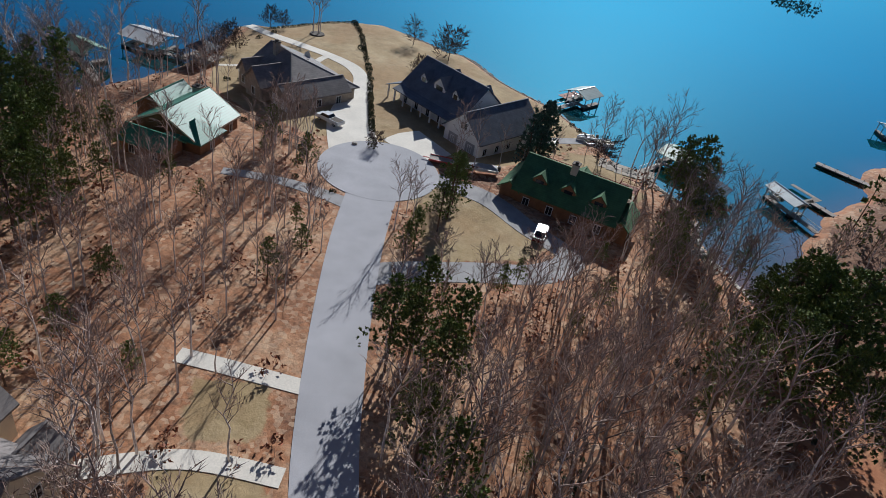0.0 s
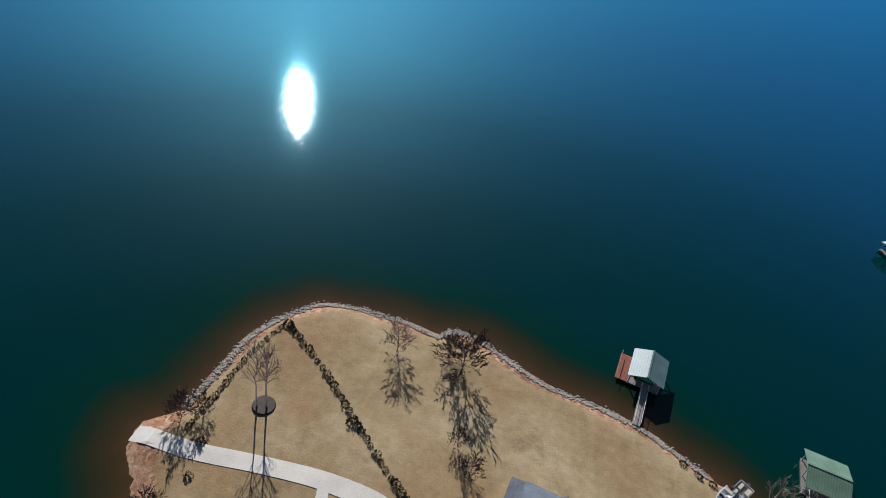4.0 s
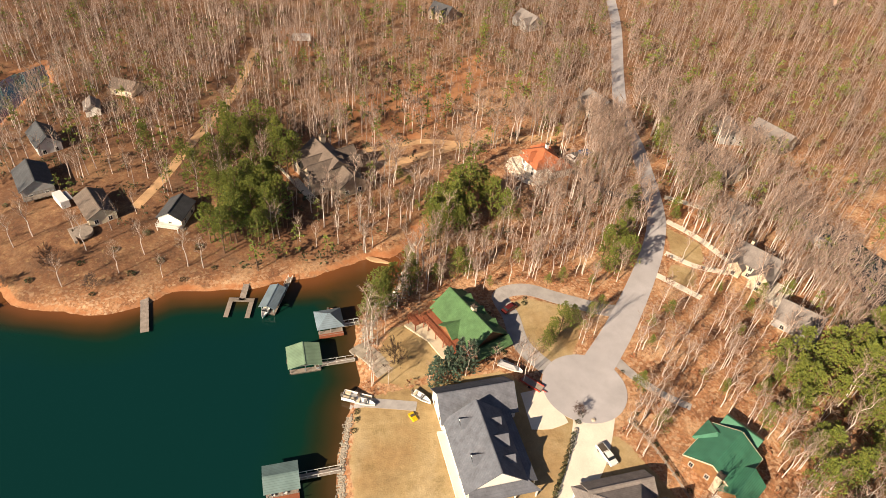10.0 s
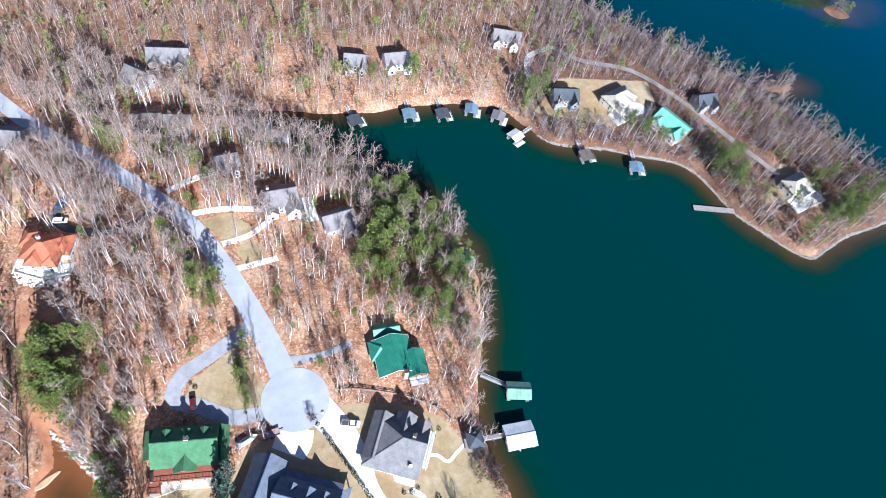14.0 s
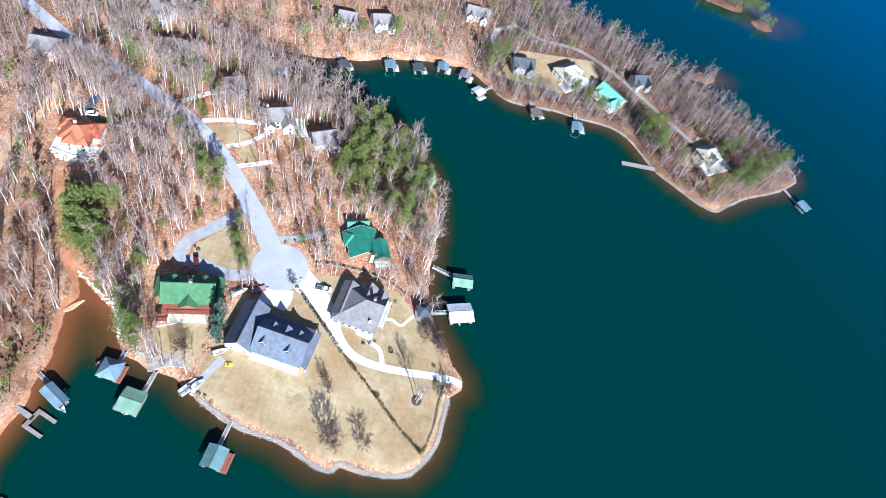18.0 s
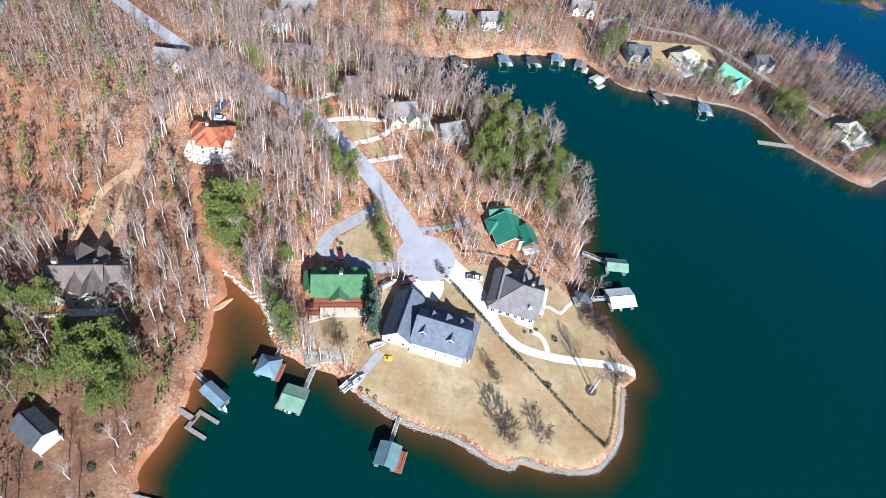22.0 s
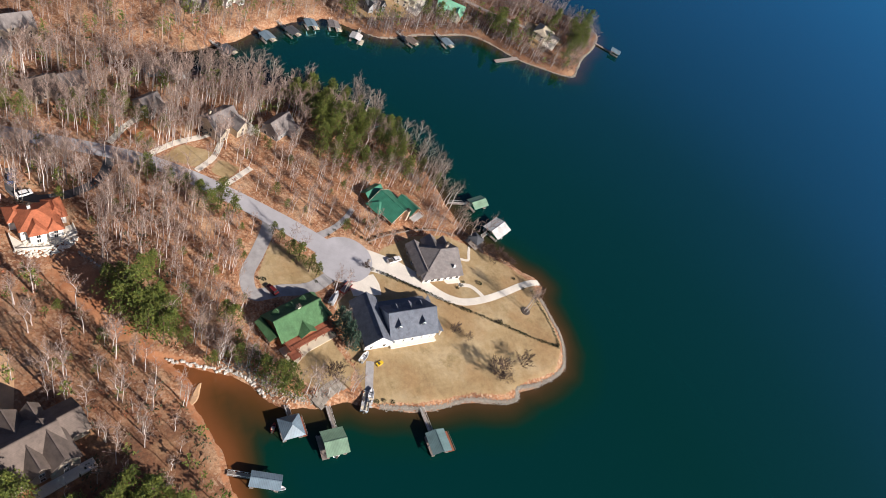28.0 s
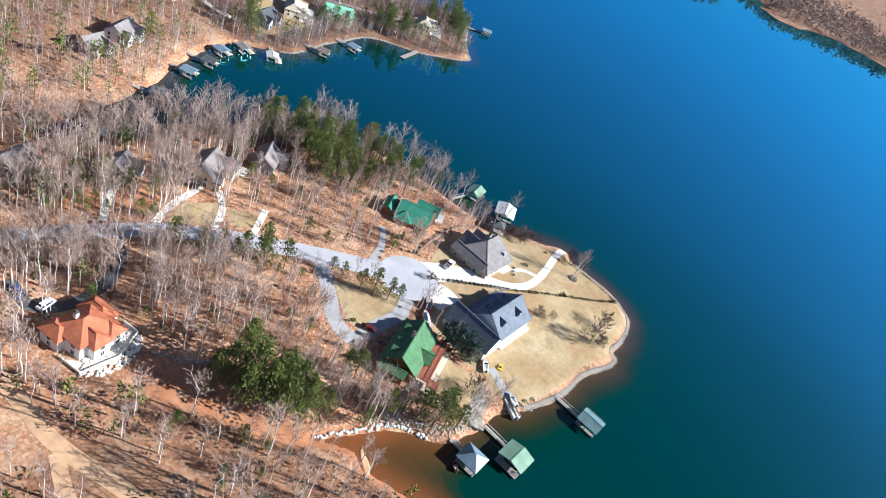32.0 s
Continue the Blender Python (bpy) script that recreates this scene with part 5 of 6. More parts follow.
# pines
for x, y, s in ((-16, 0.5, .85), (-18, 3, .95), (-20.5, 6.5, 1.0), (-22, 10, .9), (-24, 16, .75), (-25.5, 19.5, .7), (-38.5, -36, .9), (-41, -33, .85), (-36.5, -39, .8),
                (-34, -40.5, .7), (-43.5, -27, .8), (-47, -26, .7), (-69, -8, 1.2), (-72, -3, 1.25), (-65, -11, 1.0), (-75, 2, 1.2), (-79, 3, 1.1), (-70, 4, 1.15), (-76, -5, 1.1), (-66, 7, 1.0), (-71, -12, 1.0), (-61, -18, .8), (-54, -25.5, .7), (33, 42, .9), (26, 46, .85), (40, 44, .85), (46, 38, .7), (9, 46.6, .6), (15.7, 42, .6),
                (-45, 30, .9), (-48, 35, .95), (-42, 33, .8), (-51, 40, .8), (-38, 28, .7), (-40, 35, .8), (-57, 42, .8), (-62, 47, .8), (-75, -68, 1.1), (-78, -72, 1.15), (-72, -72, 1.0),
                (-80, -66, 1.1), (-76, -62, 1.05), (-83, -70, 1.1), (-70, -66, 1.0), (-84, -63, 1.0), (-81, -58, 1.0), (-74, -77, .95), (-69, -75, .9), (-88, -66, 1.0),
                (-98, -82, .9), (-104, -78, 1.0), (-95, -74, .9), (-110, -86, .9), (-118, -72, 1.0), (-112, -66, 1.0), (-122, -62, 1.0), (-106, -70, .9), (-118, -98, .8),
                (3, 66, 1.1), (7, 62, 1.15), (5, 72, 1.1), (11, 68, 1.15), (9, 75, 1.1), (14, 62, 1.0), (16, 71, 1.1), (2, 80, 1.0), (12, 82, 1.1), (19, 66, 1.0), (22, 74, 1.0),
                (18, 80, 1.05), (26, 70, .95), (8, 55, 1.0), (13, 53, .9), (28, 62, .85), (32, 68, .9), (-2, 86, 1.0), (6, 88, 1.0), (25, 82, .9), (33, 50, .8), (38, 58, .8),
                (-66, 78, .8), (-72, 80, .8), (-60, 74, .8), (-54, 70, .75), (-80, 80, .8), (-96, 76, .9), (-102, 80, .9), (-110, 86, .9),
                (130, 148, 1.0), (136, 144, 1.0), (133, 154, .9), (180, 140, 1.0), (186, 146, 1.0), (174, 134, 1.0), (196, 154, 1.0), (204, 162, 1.0), (168, 128, .9),
                (-68, -9, 1.25), (-70, -13, 1.15), (-64, -14, 1.0), (-66.5, -5, 1.15), (-67, -16, 1.0), (-73, -8, 1.2), (-63, -9, 1.0), (-35.5, -37, .85), (-46, -14, .8), (-48, -11, .7),
                (190, 158, .9), (46, 160, 1.0), (50, 164, 1.0), (90, 160, .8), (98, 158, .8), (104, 156, .7), (-20, 148, .9), (-4, 156, .9)):
    rng.choice(PINES)(x + rng.uniform(-.6, .6), y + rng.uniform(-.6, .6), s * rng.uniform(1.0, 1.4) * (0.72 if -30 < x < -10 and y > -5 else 1.0), rng.uniform(0, 360))
for n_, x0, x1, y0, y1 in ((22, -96, -68, -82, -58), (14, -126, -98, -76, -52), (46, -2, 42, 48, 96), (8, 124, 140, 142, 158), (10, 168, 208, 128, 162)):
    for _ in range(n_):
        x, y = rng.uniform(x0, x1), rng.uniform(y0, y1)
        if float(shore_distance(np.array([x]), np.array([y]))[0]) > 3 and math.hypot(x + 85.5, y + 88) > 11 and math.hypot(x + 11, y - 72) > 9 and math.hypot(x + 101, y + 42) > 11:
            rng.choice(PINES)(x, y, rng.uniform(0.75, 1.3), rng.uniform(0, 360))
for x, y, s in ((-12.6, -25.5, 1.1), (-13.8, -22.5, 1.15), (-11.8, -28.5, .95), (-14.2, -19.5, 1.0)):
    rng.choice(SPRUCES)(x, y, s, rng.uniform(0, 360), "blue-green conifer between the two houses")
for i in range(13):
    t = i / 12
    plant_shrub(8.5 + 15 * t, -1.8 - 11.5 * t, rng.uniform(1.15, 1.45), "dense upright evergreen lining the concrete drive", "evergreens along the drive", 1.9)
hl = smooth_line([(25, -14.6), (33.2, -20.6), (44, -27.8), (54.6, -35.4), (65.7, -42)], 1.35)
for i, (x, y) in enumerate(hl):
    plant_shrub(x + rng.uniform(-.2, .2), y + rng.uniform(-.2, .2), rng.uniform(1.0, 1.7), "rounded evergreen shrub in the dividing hedge", "hedge shrubs")
for x, y in smooth_line([(67, -41), (68, -33), (67.6, -25), (67.4, -17)], 1.25):
    plant_shrub(x, y, rng.uniform(0.8, 1.4), "low shrub along the lakeside edge", "lakeside shrubs")
for x, y, s in ((46, -28.6, 2.2), (45.6, -10.8, 2.0), (66.2, -42, 2.0), (37.6, -11, 1.7), (35.4, -11.8, 1.4), (39, -9.5, 1.3), (64, -15.6, 1.5), (62, -10.5, 1.4), (3.6, 2.2, 1.8),
                (5.4, 0.6, 1.5), (-6, 17.5, 1.2), (-3, 19.5, 1.3), (0.5, 20, 1.2), (4, 17, 1.4), (6, 15, 1.3), (8.5, 13.6, 1.3), (11.5, 14.6, 1.2), (14.5, 15.6, 1.2),
                (18, 16, 1.2), (22, 16.6, 1.2), (26, 17.4, 1.3), (30, 17.6, 1.2), (34, 17.2, 1.3), (38, 16.4, 1.2), (-9, -51 + 3.5, 1.6), (-6.6, -47.8, 1.4), (-4, -48.8, 1.5),
                (41, 9.5, 1.5), (40, 7, 1.3), (-17.5, -9.5, 1.4), (-16, -1.8, 1.1), (-33, 1.5, 1.5), (-34.8, 2.2, 1.2), (-31.5, -8.8, 1.2)):
    plant_shrub(x, y, s)
for i in range(16):
    plant_shrub(-128 - i * 1.9, -36 + i * 2.4, 1.6, "row of young evergreen shrubs on the clay bank", "shrub row")

# ---- the woods ----


def clear_of(x, y):
    """How far a place is from everything that stands free of woods."""
    d = np.full(x.shape, 1e9)
    for p in LAWNS + CLAYS[1:3]:
        d = np.minimum(d, -signed(x, y, p))
    lines = [(ROAD, 4.4), ([(-10, 0), (-29, -3.5), (-38, -2), (-38, 4), (-27.5, 21)], 3.2), ([(3, 6), (15, -1.5), (26, -13), (74, -13)], 6),
             ([(-52, 52), (-38, 68)], 2), ([(-40, 44), (-27, 64)], 2), ([(-33, 39), (-22, 54)], 2), ([(-11, 17), (10, 31)], 2.5),
             ([(-86, 64), (-74, 50), (-76, 40), (-88, 37), (-106, 48)], 2.6), ([(-104, -34), (-108, -24), (-112, -6), (-118, 14), (-124, 40)], 4),
             ([(-92, -100), (-128, -84), (-200, -60)], 3), ([(66, 196), (92, 198), (158, 158)], 4.5), ([(-104, -34), (-98, -16), (-116, 10)], 3)]
    for pts, w in lines:
        for (x0, y0), (x1, y1) in zip(pts, pts[1:]):
            dx, dy = x1 - x0, y1 - y0
            t = np.clip(((x - x0) * dx + (y - y0) * dy) / (dx * dx + dy * dy), 0, 1)
            d = np.minimum(d, np.hypot(x - x0 - t * dx, y - y0 - t * dy) - w)
    for ob in scene.objects:
        if ob.parent is None and ob.get("category") in ("house",):
            d = np.minimum(d, np.hypot(x - ob.location.x, y - ob.location.y) - (10.5 if math.hypot(ob.location.x, ob.location.y) < 60 else 8.0))
    d = np.minimum(d, np.hypot(x + 3.5, y - 6.2) - 12.5)
    for cx, cy, r in ((-27.6, -17, 14.5), (-22, -33, 8), (-95, 25, 15), (-101, -42, 14), (22, 26, 13)):
        d = np.minimum(d, np.hypot(x - cx, y - cy) - r)
    return d


def forest(n, box, rnd):
    x, y = rnd.uniform(box[0], box[1], n), rnd.uniform(box[2], box[3], n)
    ok = (shore_distance(x, y) > 0.8) & (clear_of(x, y) > 0)
    return x[ok], y[ok]


def grow(name, variants, x, y, size, rnd, mats, label):
    """Many trees joined: one object for the trunks, one for the twigs."""
    z = height(x, y)
    for k, (mat, word) in enumerate(mats):
        vs, fs, base = [], [], 0
        tri = []
        for var in variants:
            m = var[k]
            v = np.array(m.v, float)
            t = []
            for f in m.f:
                for j in range(1, len(f) - 1):
                    t.append((f[0], f[j], f[j + 1]))
            tri.append((v, np.array(t, int)))
        pick = np.arange(len(x)) % len(variants)
        ang = np.modf(np.sin(x * 12.9898 + y * 78.233) * 43758.5)[0] * 6.283
        for i in range(len(x)):
            v, t = tri[pick[i]]
            c, s = math.cos(ang[i]), math.sin(ang[i])
            q = v * size[i]
            vs.append(np.stack([q[:, 0] * c - q[:, 1] * s + x[i], q[:, 0] * s + q[:, 1] * c + y[i], q[:, 2] + z[i]], 1))
            fs.append(t + base)
            base += len(v)
        if vs:
            bulk(name + "_" + word, np.concatenate(vs), np.concatenate(fs), mat, label + " " + word, "woods")


rnd = np.random.RandomState(5)
THIN = [bare_tree(100 + s, 14.5, (5, 5), 10, 0.06, 0.62, low=0.46, thick=0.0105) for s in range(6)]
TWIG_HALF[0] = 0.055
FARV = [bare_tree(120 + s, 12, (7,), 7, 0.07, 0.95, coarse=True) for s in range(4)]
TWIG_HALF[0] = 0.03
CLUMP = [pine_tree(140 + s, 11, 3.2, 7, 0.3, 5, 3, 1.35, False) for s in range(3)]
FARC = [pine_tree(180 + s, 11, 3.6, 4, 0.25, 3, 2, 2.8, False) for s in range(3)]
BRUSH = [pine_tree(160 + s, 2.0, 1.6, 4, 0.15, 3, 2, 1.6, False) for s in range(3)]
x, y = forest(2900, (-125, 62, -45, 112), rnd)
keep = ~((x > -48) & (x < 12) & (y > 14) & (y < 62) & (rnd.uniform(0, 1, len(x)) < 0.4))
x, y = x[keep], y[keep]
# open ground under the terracotta house, and the pine grove on the east bank, hold few leafless trees
chance = np.where((x < -60) & (y < 14), 0.20, np.where((x > -4) & (x < 44) & (y > 46), 0.35, 1.0))
keep = rnd.uniform(0, 1, len(x)) < chance
x, y = x[keep], y[keep]
order = np.argsort(np.hypot(x + 5, y - 10))
NEAR = [tree_kind(*t, BARK, TWIG, "leafless grey-barked tree in the lakeside woods", "bare_tree") for t in THIN]
for k in order[:300]:
    NEAR[k % 6](float(x[k]), float(y[k]), rng.uniform(0.5, 0.95), rng.uniform(0, 360), "leafless grey-barked tree in the lakeside woods", "trees of the near woods")
x, y = x[order[300:]], y[order[300:]]
grow("near_woods", THIN, x, y, rnd.uniform(0.75, 1.3, len(x)), rnd, ((BARK, "trunks"), (TWIG, "twigs")), "leafless winter woods on the point,")
x, y = forest(1150, (-240, -56, -160, -20), rnd)
keep = rnd.uniform(0, 1, len(x)) < np.clip((-x - 40) / 130, 0.18, 1)
x, y = x[keep], y[keep]
MID = [bare_tree(110 + s, 14.5, (4, 4), 8, 0.06, 0.65, low=0.48, thick=0.0115, coarse=True) for s in range(5)]
grow("west_woods", MID, x, y, rnd.uniform(0.55, 1.05, len(x)), rnd, ((BARK, "trunks"), (TWIG, "twigs")), "open leafless woods of the west shore,")
x, y = forest(9500, (-300, 225, 40, 330), rnd)
keep = ~((x > -125) & (y < 112))
x, y = x[keep], y[keep]
grow("far_woods", FARV, x, y, rnd.uniform(0.6, 1.15, len(x)), rnd, ((FARBARK, "trunks"), (FARTWIG, "twigs")), "far leafless woods,")
x, y = forest(2600, (40, 222, 140, 240), rnd)
grow("point_woods", FARV, x, y, rnd.uniform(0.4, 0.75, len(x)), rnd, ((MAUVE, "trunks"), (MAUVE, "twigs")), "leafless woods of the far peninsula,")
x, y = forest(2600, (40, 222, 118, 240), rnd)
grow("point_brush", BRUSH, x, y, rnd.uniform(0.6, 1.5, len(x)), rnd, ((MAUVE, "stems"), (MAUVE, "twigs")), "mauve-grey thicket of the far peninsula,")
x, y = forest(5600, (-420, -125, -250, 120), rnd)
grow("west_hill_woods", FARV, x, y, rnd.uniform(0.55, 0.95, len(x)), rnd, ((FARBARK, "trunks"), (FARTWIG, "twigs")), "leafless woods on the western rise,")
x, y = forest(3400, (-420, 230, -250, 330), rnd)
keep = (np.hypot(x + 20, y - 10) > 70)
x, y = x[keep], y[keep]
grow("mixed_pines", CLUMP, x, y, rnd.uniform(0.5, 1.1, len(x)), rnd, ((PBARK, "trunks"), (PINE, "crowns")), "scattered green pines,")
x, y = forest(1700, (-130, 62, -45, 112), rnd)
grow("undergrowth", BRUSH, x, y, rnd.uniform(0.5, 1.1, len(x)), rnd, ((TWIG, "stems"), (RUST, "leaves")), "rust-brown undergrowth,")
x, y = forest(4200, (-420, -60, -260, 130), rnd)
grow("western_brush", BRUSH, x, y, rnd.uniform(0.7, 1.7, len(x)), rnd, ((TWIG, "stems"), (SHRUB, "leaves")), "dark brush under the western woods,")
x, y = forest(4500, (-850, -360, -520, 420), rnd)
grow("hinterland_woods", FARC, x, y, rnd.uniform(0.7, 1.2, len(x)), rnd, ((TWIG, "trunks"), (TWIG, "crowns")), "grey woods of the western hinterland,")
# woods of the distant shores
x, y = forest(800, (148, 216, 296, 324), rnd)
grow("islet_pines", CLUMP, x, y, rnd.uniform(0.45, 0.8, len(x)), rnd, ((PBARK, "trunks"), (PINE, "crowns")), "green pines of the wooded islet,")
for box, n, word in (((690, 800, 160, 220), 260, "lake island"), ((20, 90, -350, -315), 300, "southern island"), ((880, 1150, -260, 330), 2200, "eastern shore")):
    x, y = forest(n, box, rnd)
    grow("island_woods" if n < 1000 else "shore_woods", FARC, x, y, rnd.uniform(0.5, 0.8, len(x)) * (1.0 if n < 1000 else 2.2), rnd, ((TWIG, "trunks"), (TWIG, "crowns")), "grey winter trees of the " + word + ",")
a = rnd.uniform(0, 6.283, 5000)
q = rnd.uniform(330, 1700, 5000)
x, y = q * np.cos(a), q * np.sin(a)
ok = shore_distance(x, y) > 3
x, y = x[ok], y[ok]
grow("distant_woods", FARC, x, y, rnd.uniform(0.9, 1.8, len(x)), rnd, ((TWIG, "trunks"), (TWIG, "crowns")), "distant grey winter woods,")

# young pines scattered through the near woods
x, y = forest(190, (-100, 45, -30, 104), rnd)
for k in range(min(110, len(x))):
    rng.choice(PINES)(float(x[k]), float(y[k]), rng.uniform(0.3, 0.62), rng.uniform(0, 360), "young yellow-green pine among leafless trees", "young pines")
# trees and shrubs on the west shore and along its edge
for x, y in ((-62, -80), (-65, -85), (-60, -90), (-70, -98), (-66, -104), (-75, -110), (-62, -116), (-82, -116), (-80, -132), (-88, -136), (-98, -140), (-104, -144), (-116, -142), (-122, -138),
             (-70, -56), (-66, -50), (-68, -44), (-72, -38), (-76, -46), (-80, -30), (-86, -24), (-78, -20), (-90, -10), (-94, -20), (-100, -8), (-88, -2), (-96, 6), (-104, 2), (-110, -62), (-118, -50), (-126, -44)):
    rng.choice(BARE)(x + rng.uniform(-2, 2), y + rng.uniform(-2, 2), rng.uniform(0.55, 1.0) * (1.35 if y > -50 else 1.0), rng.uniform(0, 360), "pale leafless tree on the west shore")
for x, y in ((-63, -78), (-60, -86), (-68, -92), (-64, -99), (-74, -104), (-58, -108), (-70, -112), (-66, -124), (-78, -136), (-84, -142), (-94, -146), (-72, -82), (-80, -96), (-100, -136)):
    plant_shrub(x, y, rng.uniform(1.4, 2.6), "rounded dark shrub on the west shore")

# ---- shore stones ----


def stone(seed):
    rng = random.Random(seed)
    bm = bmesh.new()
    bmesh.ops.create_icosphere(bm, subdivisions=1, radius=0.5)
    for v in bm.verts:
        v.co *= rng.uniform(0.75, 1.2)
        v.co.z *= 0.65
    me = bpy.data.meshes.new("stone")
    bm.to_mesh(me)
    bm.free()
    me.materials.append(STONE)
    return me


STONES = [stone(s) for s in range(4)]
PALE_STONES = [me.copy() for me in STONES]
for me in PALE_STONES:
    me.materials[0] = PALEST
rip = thing("riprap", Matrix(), "band of pale grey riprap stones along the lake edge", "riprap")
edge_line = smooth_line([(-8, -49.2), (2.6, -52.4), (10.7, -53.6), (22, -53.6), (31, -56.2), (36.5, -57.6), (40.5, -56.6), (42, -53.9), (49.5, -54.1), (58.7, -52.6), (64.7, -49.6),
                         (68.7, -43.4), (70.6, -36), (70.6, -27.5), (70.6, -20.5)], 0.42)
for i, (x, y) in enumerate(edge_line[::1]):
    if i % 2 == 0 and i < 600:
        s = rng.uniform(0.4, 0.85)
        x, y = x + rng.uniform(-.35, .35), y + rng.uniform(-.35, .35)
        ob = new("stone", STONES[i // 2 % 4])
        ob.parent = rip
        ob.matrix_world = pose(x, y, max(0.05, ground_z(x, y)) + 0.08, rng.uniform(-20, 20), rng.uniform(-20, 20), rng.uniform(0, 360)) @ Matrix.Diagonal((s, s * rng.uniform(.7, 1), s, 1))
sv = np.array([v.co[:] for v in STONES[0].vertices])
sf = np.array([p.vertices[:] for p in STONES[0].polygons])
n = 3600
pick = edge_line[rnd.randint(0, len(edge_line), n)] + rnd.normal(0, 0.42, (n, 2))
zz = np.maximum(height(pick[:, 0], pick[:, 1]), 0.0)
sc = rnd.uniform(0.25, 0.6, n)
V = (sv[None] * sc[:, None, None] + np.concatenate([pick, zz[:, None] + 0.05], 1)[:, None]).reshape(-1, 3)
bulk("shore_rubble", V, (sf[None] + (np.arange(n) * len(sv))[:, None, None]).reshape(-1, 3), STONE, "small rubble among the shore stones", "rubble")

fl_ = smooth_line(FAR_SHORE[:20], 0.5)
n = 2400
pick = fl_[rnd.randint(0, len(fl_), n)] + rnd.normal(0, 0.32, (n, 2))
zz = np.maximum(height(pick[:, 0], pick[:, 1]), 0.0)
sc = rnd.uniform(0.3, 0.7, n)
V = (sv[None] * sc[:, None, None] + np.concatenate([pick, zz[:, None] + 0.05], 1)[:, None]).reshape(-1, 3)
bulk("far_shore_rubble", V, (sf[None] + (np.arange(n) * len(sv))[:, None, None]).reshape(-1, 3), STONE, "pale rocks along the far shore", "rubble")

# ---- vehicles, boats and loose things ----


def car(x, y, rot, paint, label, kind="car", ln=4.6, w=1.8):
    c = thing(kind, pose(x, y, ground_z(x, y) + 0.12, 0, 0, rot), label, "car" if kind == "car" else "pickup truck")
    prof = [(-ln / 2, 0.35), (ln / 2, 0.35), (ln / 2, 0.75), (ln / 2 - 0.2, 0.95), (0.25 * ln, 1.02), (-ln / 2 + 0.1, 1.02), (-ln / 2, 0.8)]
    m = Mesh().add([(a, s * w / 2 * (0.94 if b > 0.9 else 1), b) for s in (-1, 1) for a, b in prof],
                   [tuple(range(7)), tuple(reversed(range(7, 14)))] + [(i, i + 7, (i + 1) % 7 + 7, (i + 1) % 7) for i in range(7)])
    part("body", m, paint, c)
    a0, a1 = (-ln * 0.38, ln * 0.2) if kind == "car" else (-ln * 0.1, ln * 0.22)
    k = Mesh()
    k.add([(a0, -w * .45, 1.0), (a1 + .5, -w * .45, 1.0), (a1 + .5, w * .45, 1.0), (a0, w * .45, 1.0), (a0 + .35, -w * .38, 1.5), (a1, -w * .38, 1.5), (a1, w * .38, 1.5), (a0 + .35, w * .38, 1.5)],
          [(0, 1, 5, 4), (1, 2, 6, 5), (2, 3, 7, 6), (3, 0, 4, 7)])
    part("cabin_glass", k, GLASS, c)
    part("cabin_roof", Mesh().box(a0 + .35, a1, -w * .38, w * .38, 1.5, 1.56), paint, c)
    if kind != "car":
        part("load_bed", Mesh().box(-ln / 2 + .15, a0 - .1, -w * .4, w * .4, 1.0, 1.04), DARKW, c, "dark load bed")
    for px in (-ln * 0.31, ln * 0.31):
        for s in (-1, 1):
            wh = part("wheel", Mesh().tube([(px, s * (w / 2 - .2), 0.2), (px, s * (w / 2 + .02), 0.2)], [0.34, 0.34], 14), RUBBER, c)
            part("rim", Mesh().tube([(px, s * (w / 2 + .02), 0.2), (px, s * (w / 2 + .04), 0.2)], [0.2, 0.2], 10), STEEL, wh)
    for s in (-1, 1):
        part("headlight", Mesh().box(ln / 2 - .05, ln / 2 + .02, s * w * .36 - .14, s * w * .36 + .14, .62, .76), GLASS, c)
    return c


def boat(x, y, z, rot, label, ln=6.2, w=2.3, hull=PAINTW, cover=None):
    b = thing("motor_boat", pose(x, y, z, 0, 0, rot), label, "boat")
    m, n = Mesh(), 8
    for i in range(n):
        t = i / (n - 1)
        f = w / 2 * (1 - max(0, t - .45) ** 2 * 3.0)
        px = -ln / 2 + ln * t
        m.v += [(px, 0, 0.0 + .35 * max(0, t - .6)), (px, f * .8, .3 + .2 * t), (px, f, .85 + .15 * t), (px, f * .82, .85 + .15 * t), (px, 0, .5), (px, -f * .82, .85 + .15 * t), (px, -f, .85 + .15 * t), (px, -f * .8, .3 + .2 * t)]
    for i in range(n - 1):
        for j in range(8):
            a, c = i * 8 + j, i * 8 + (j + 1) % 8
            m.f.append((a, a + 8, c + 8, c))
    m.f += [tuple(range(8)), tuple(reversed(range((n - 1) * 8, n * 8)))]
    part("hull", m, hull, b)
    if cover:
        part("cover", Mesh().add([(-ln / 2 + .1, -w * .42, .95), (ln * .3, -w * .36, 1.05), (ln * .3, w * .36, 1.05), (-ln / 2 + .1, w * .42, .95), (-ln * .3, 0, 1.5), (ln * .1, 0, 1.6)],
                                 [(0, 1, 5, 4), (2, 3, 4, 5), (1, 2, 5), (3, 0, 4)]), cover, b)
    else:
        part("windscreen", Mesh().box(.3, .38, -w * .36, w * .36, .9, 1.35), GLASS, b)
        for s in (-1, 1):
            part("seat", Mesh().box(-.5, .1, s * w * .22 - .25, s * w * .22 + .25, .5, .95), TARP, b)
        part("rear_bench", Mesh().box(-ln / 2 + .4, -ln / 2 + 1.0, -w * .36, w * .36, .5, .95), CREAM, b)
    part("outboard_motor", Mesh().box(-ln / 2 - .45, -ln / 2, -.22, .22, .4, 1.3), DARKW, b)
    return b


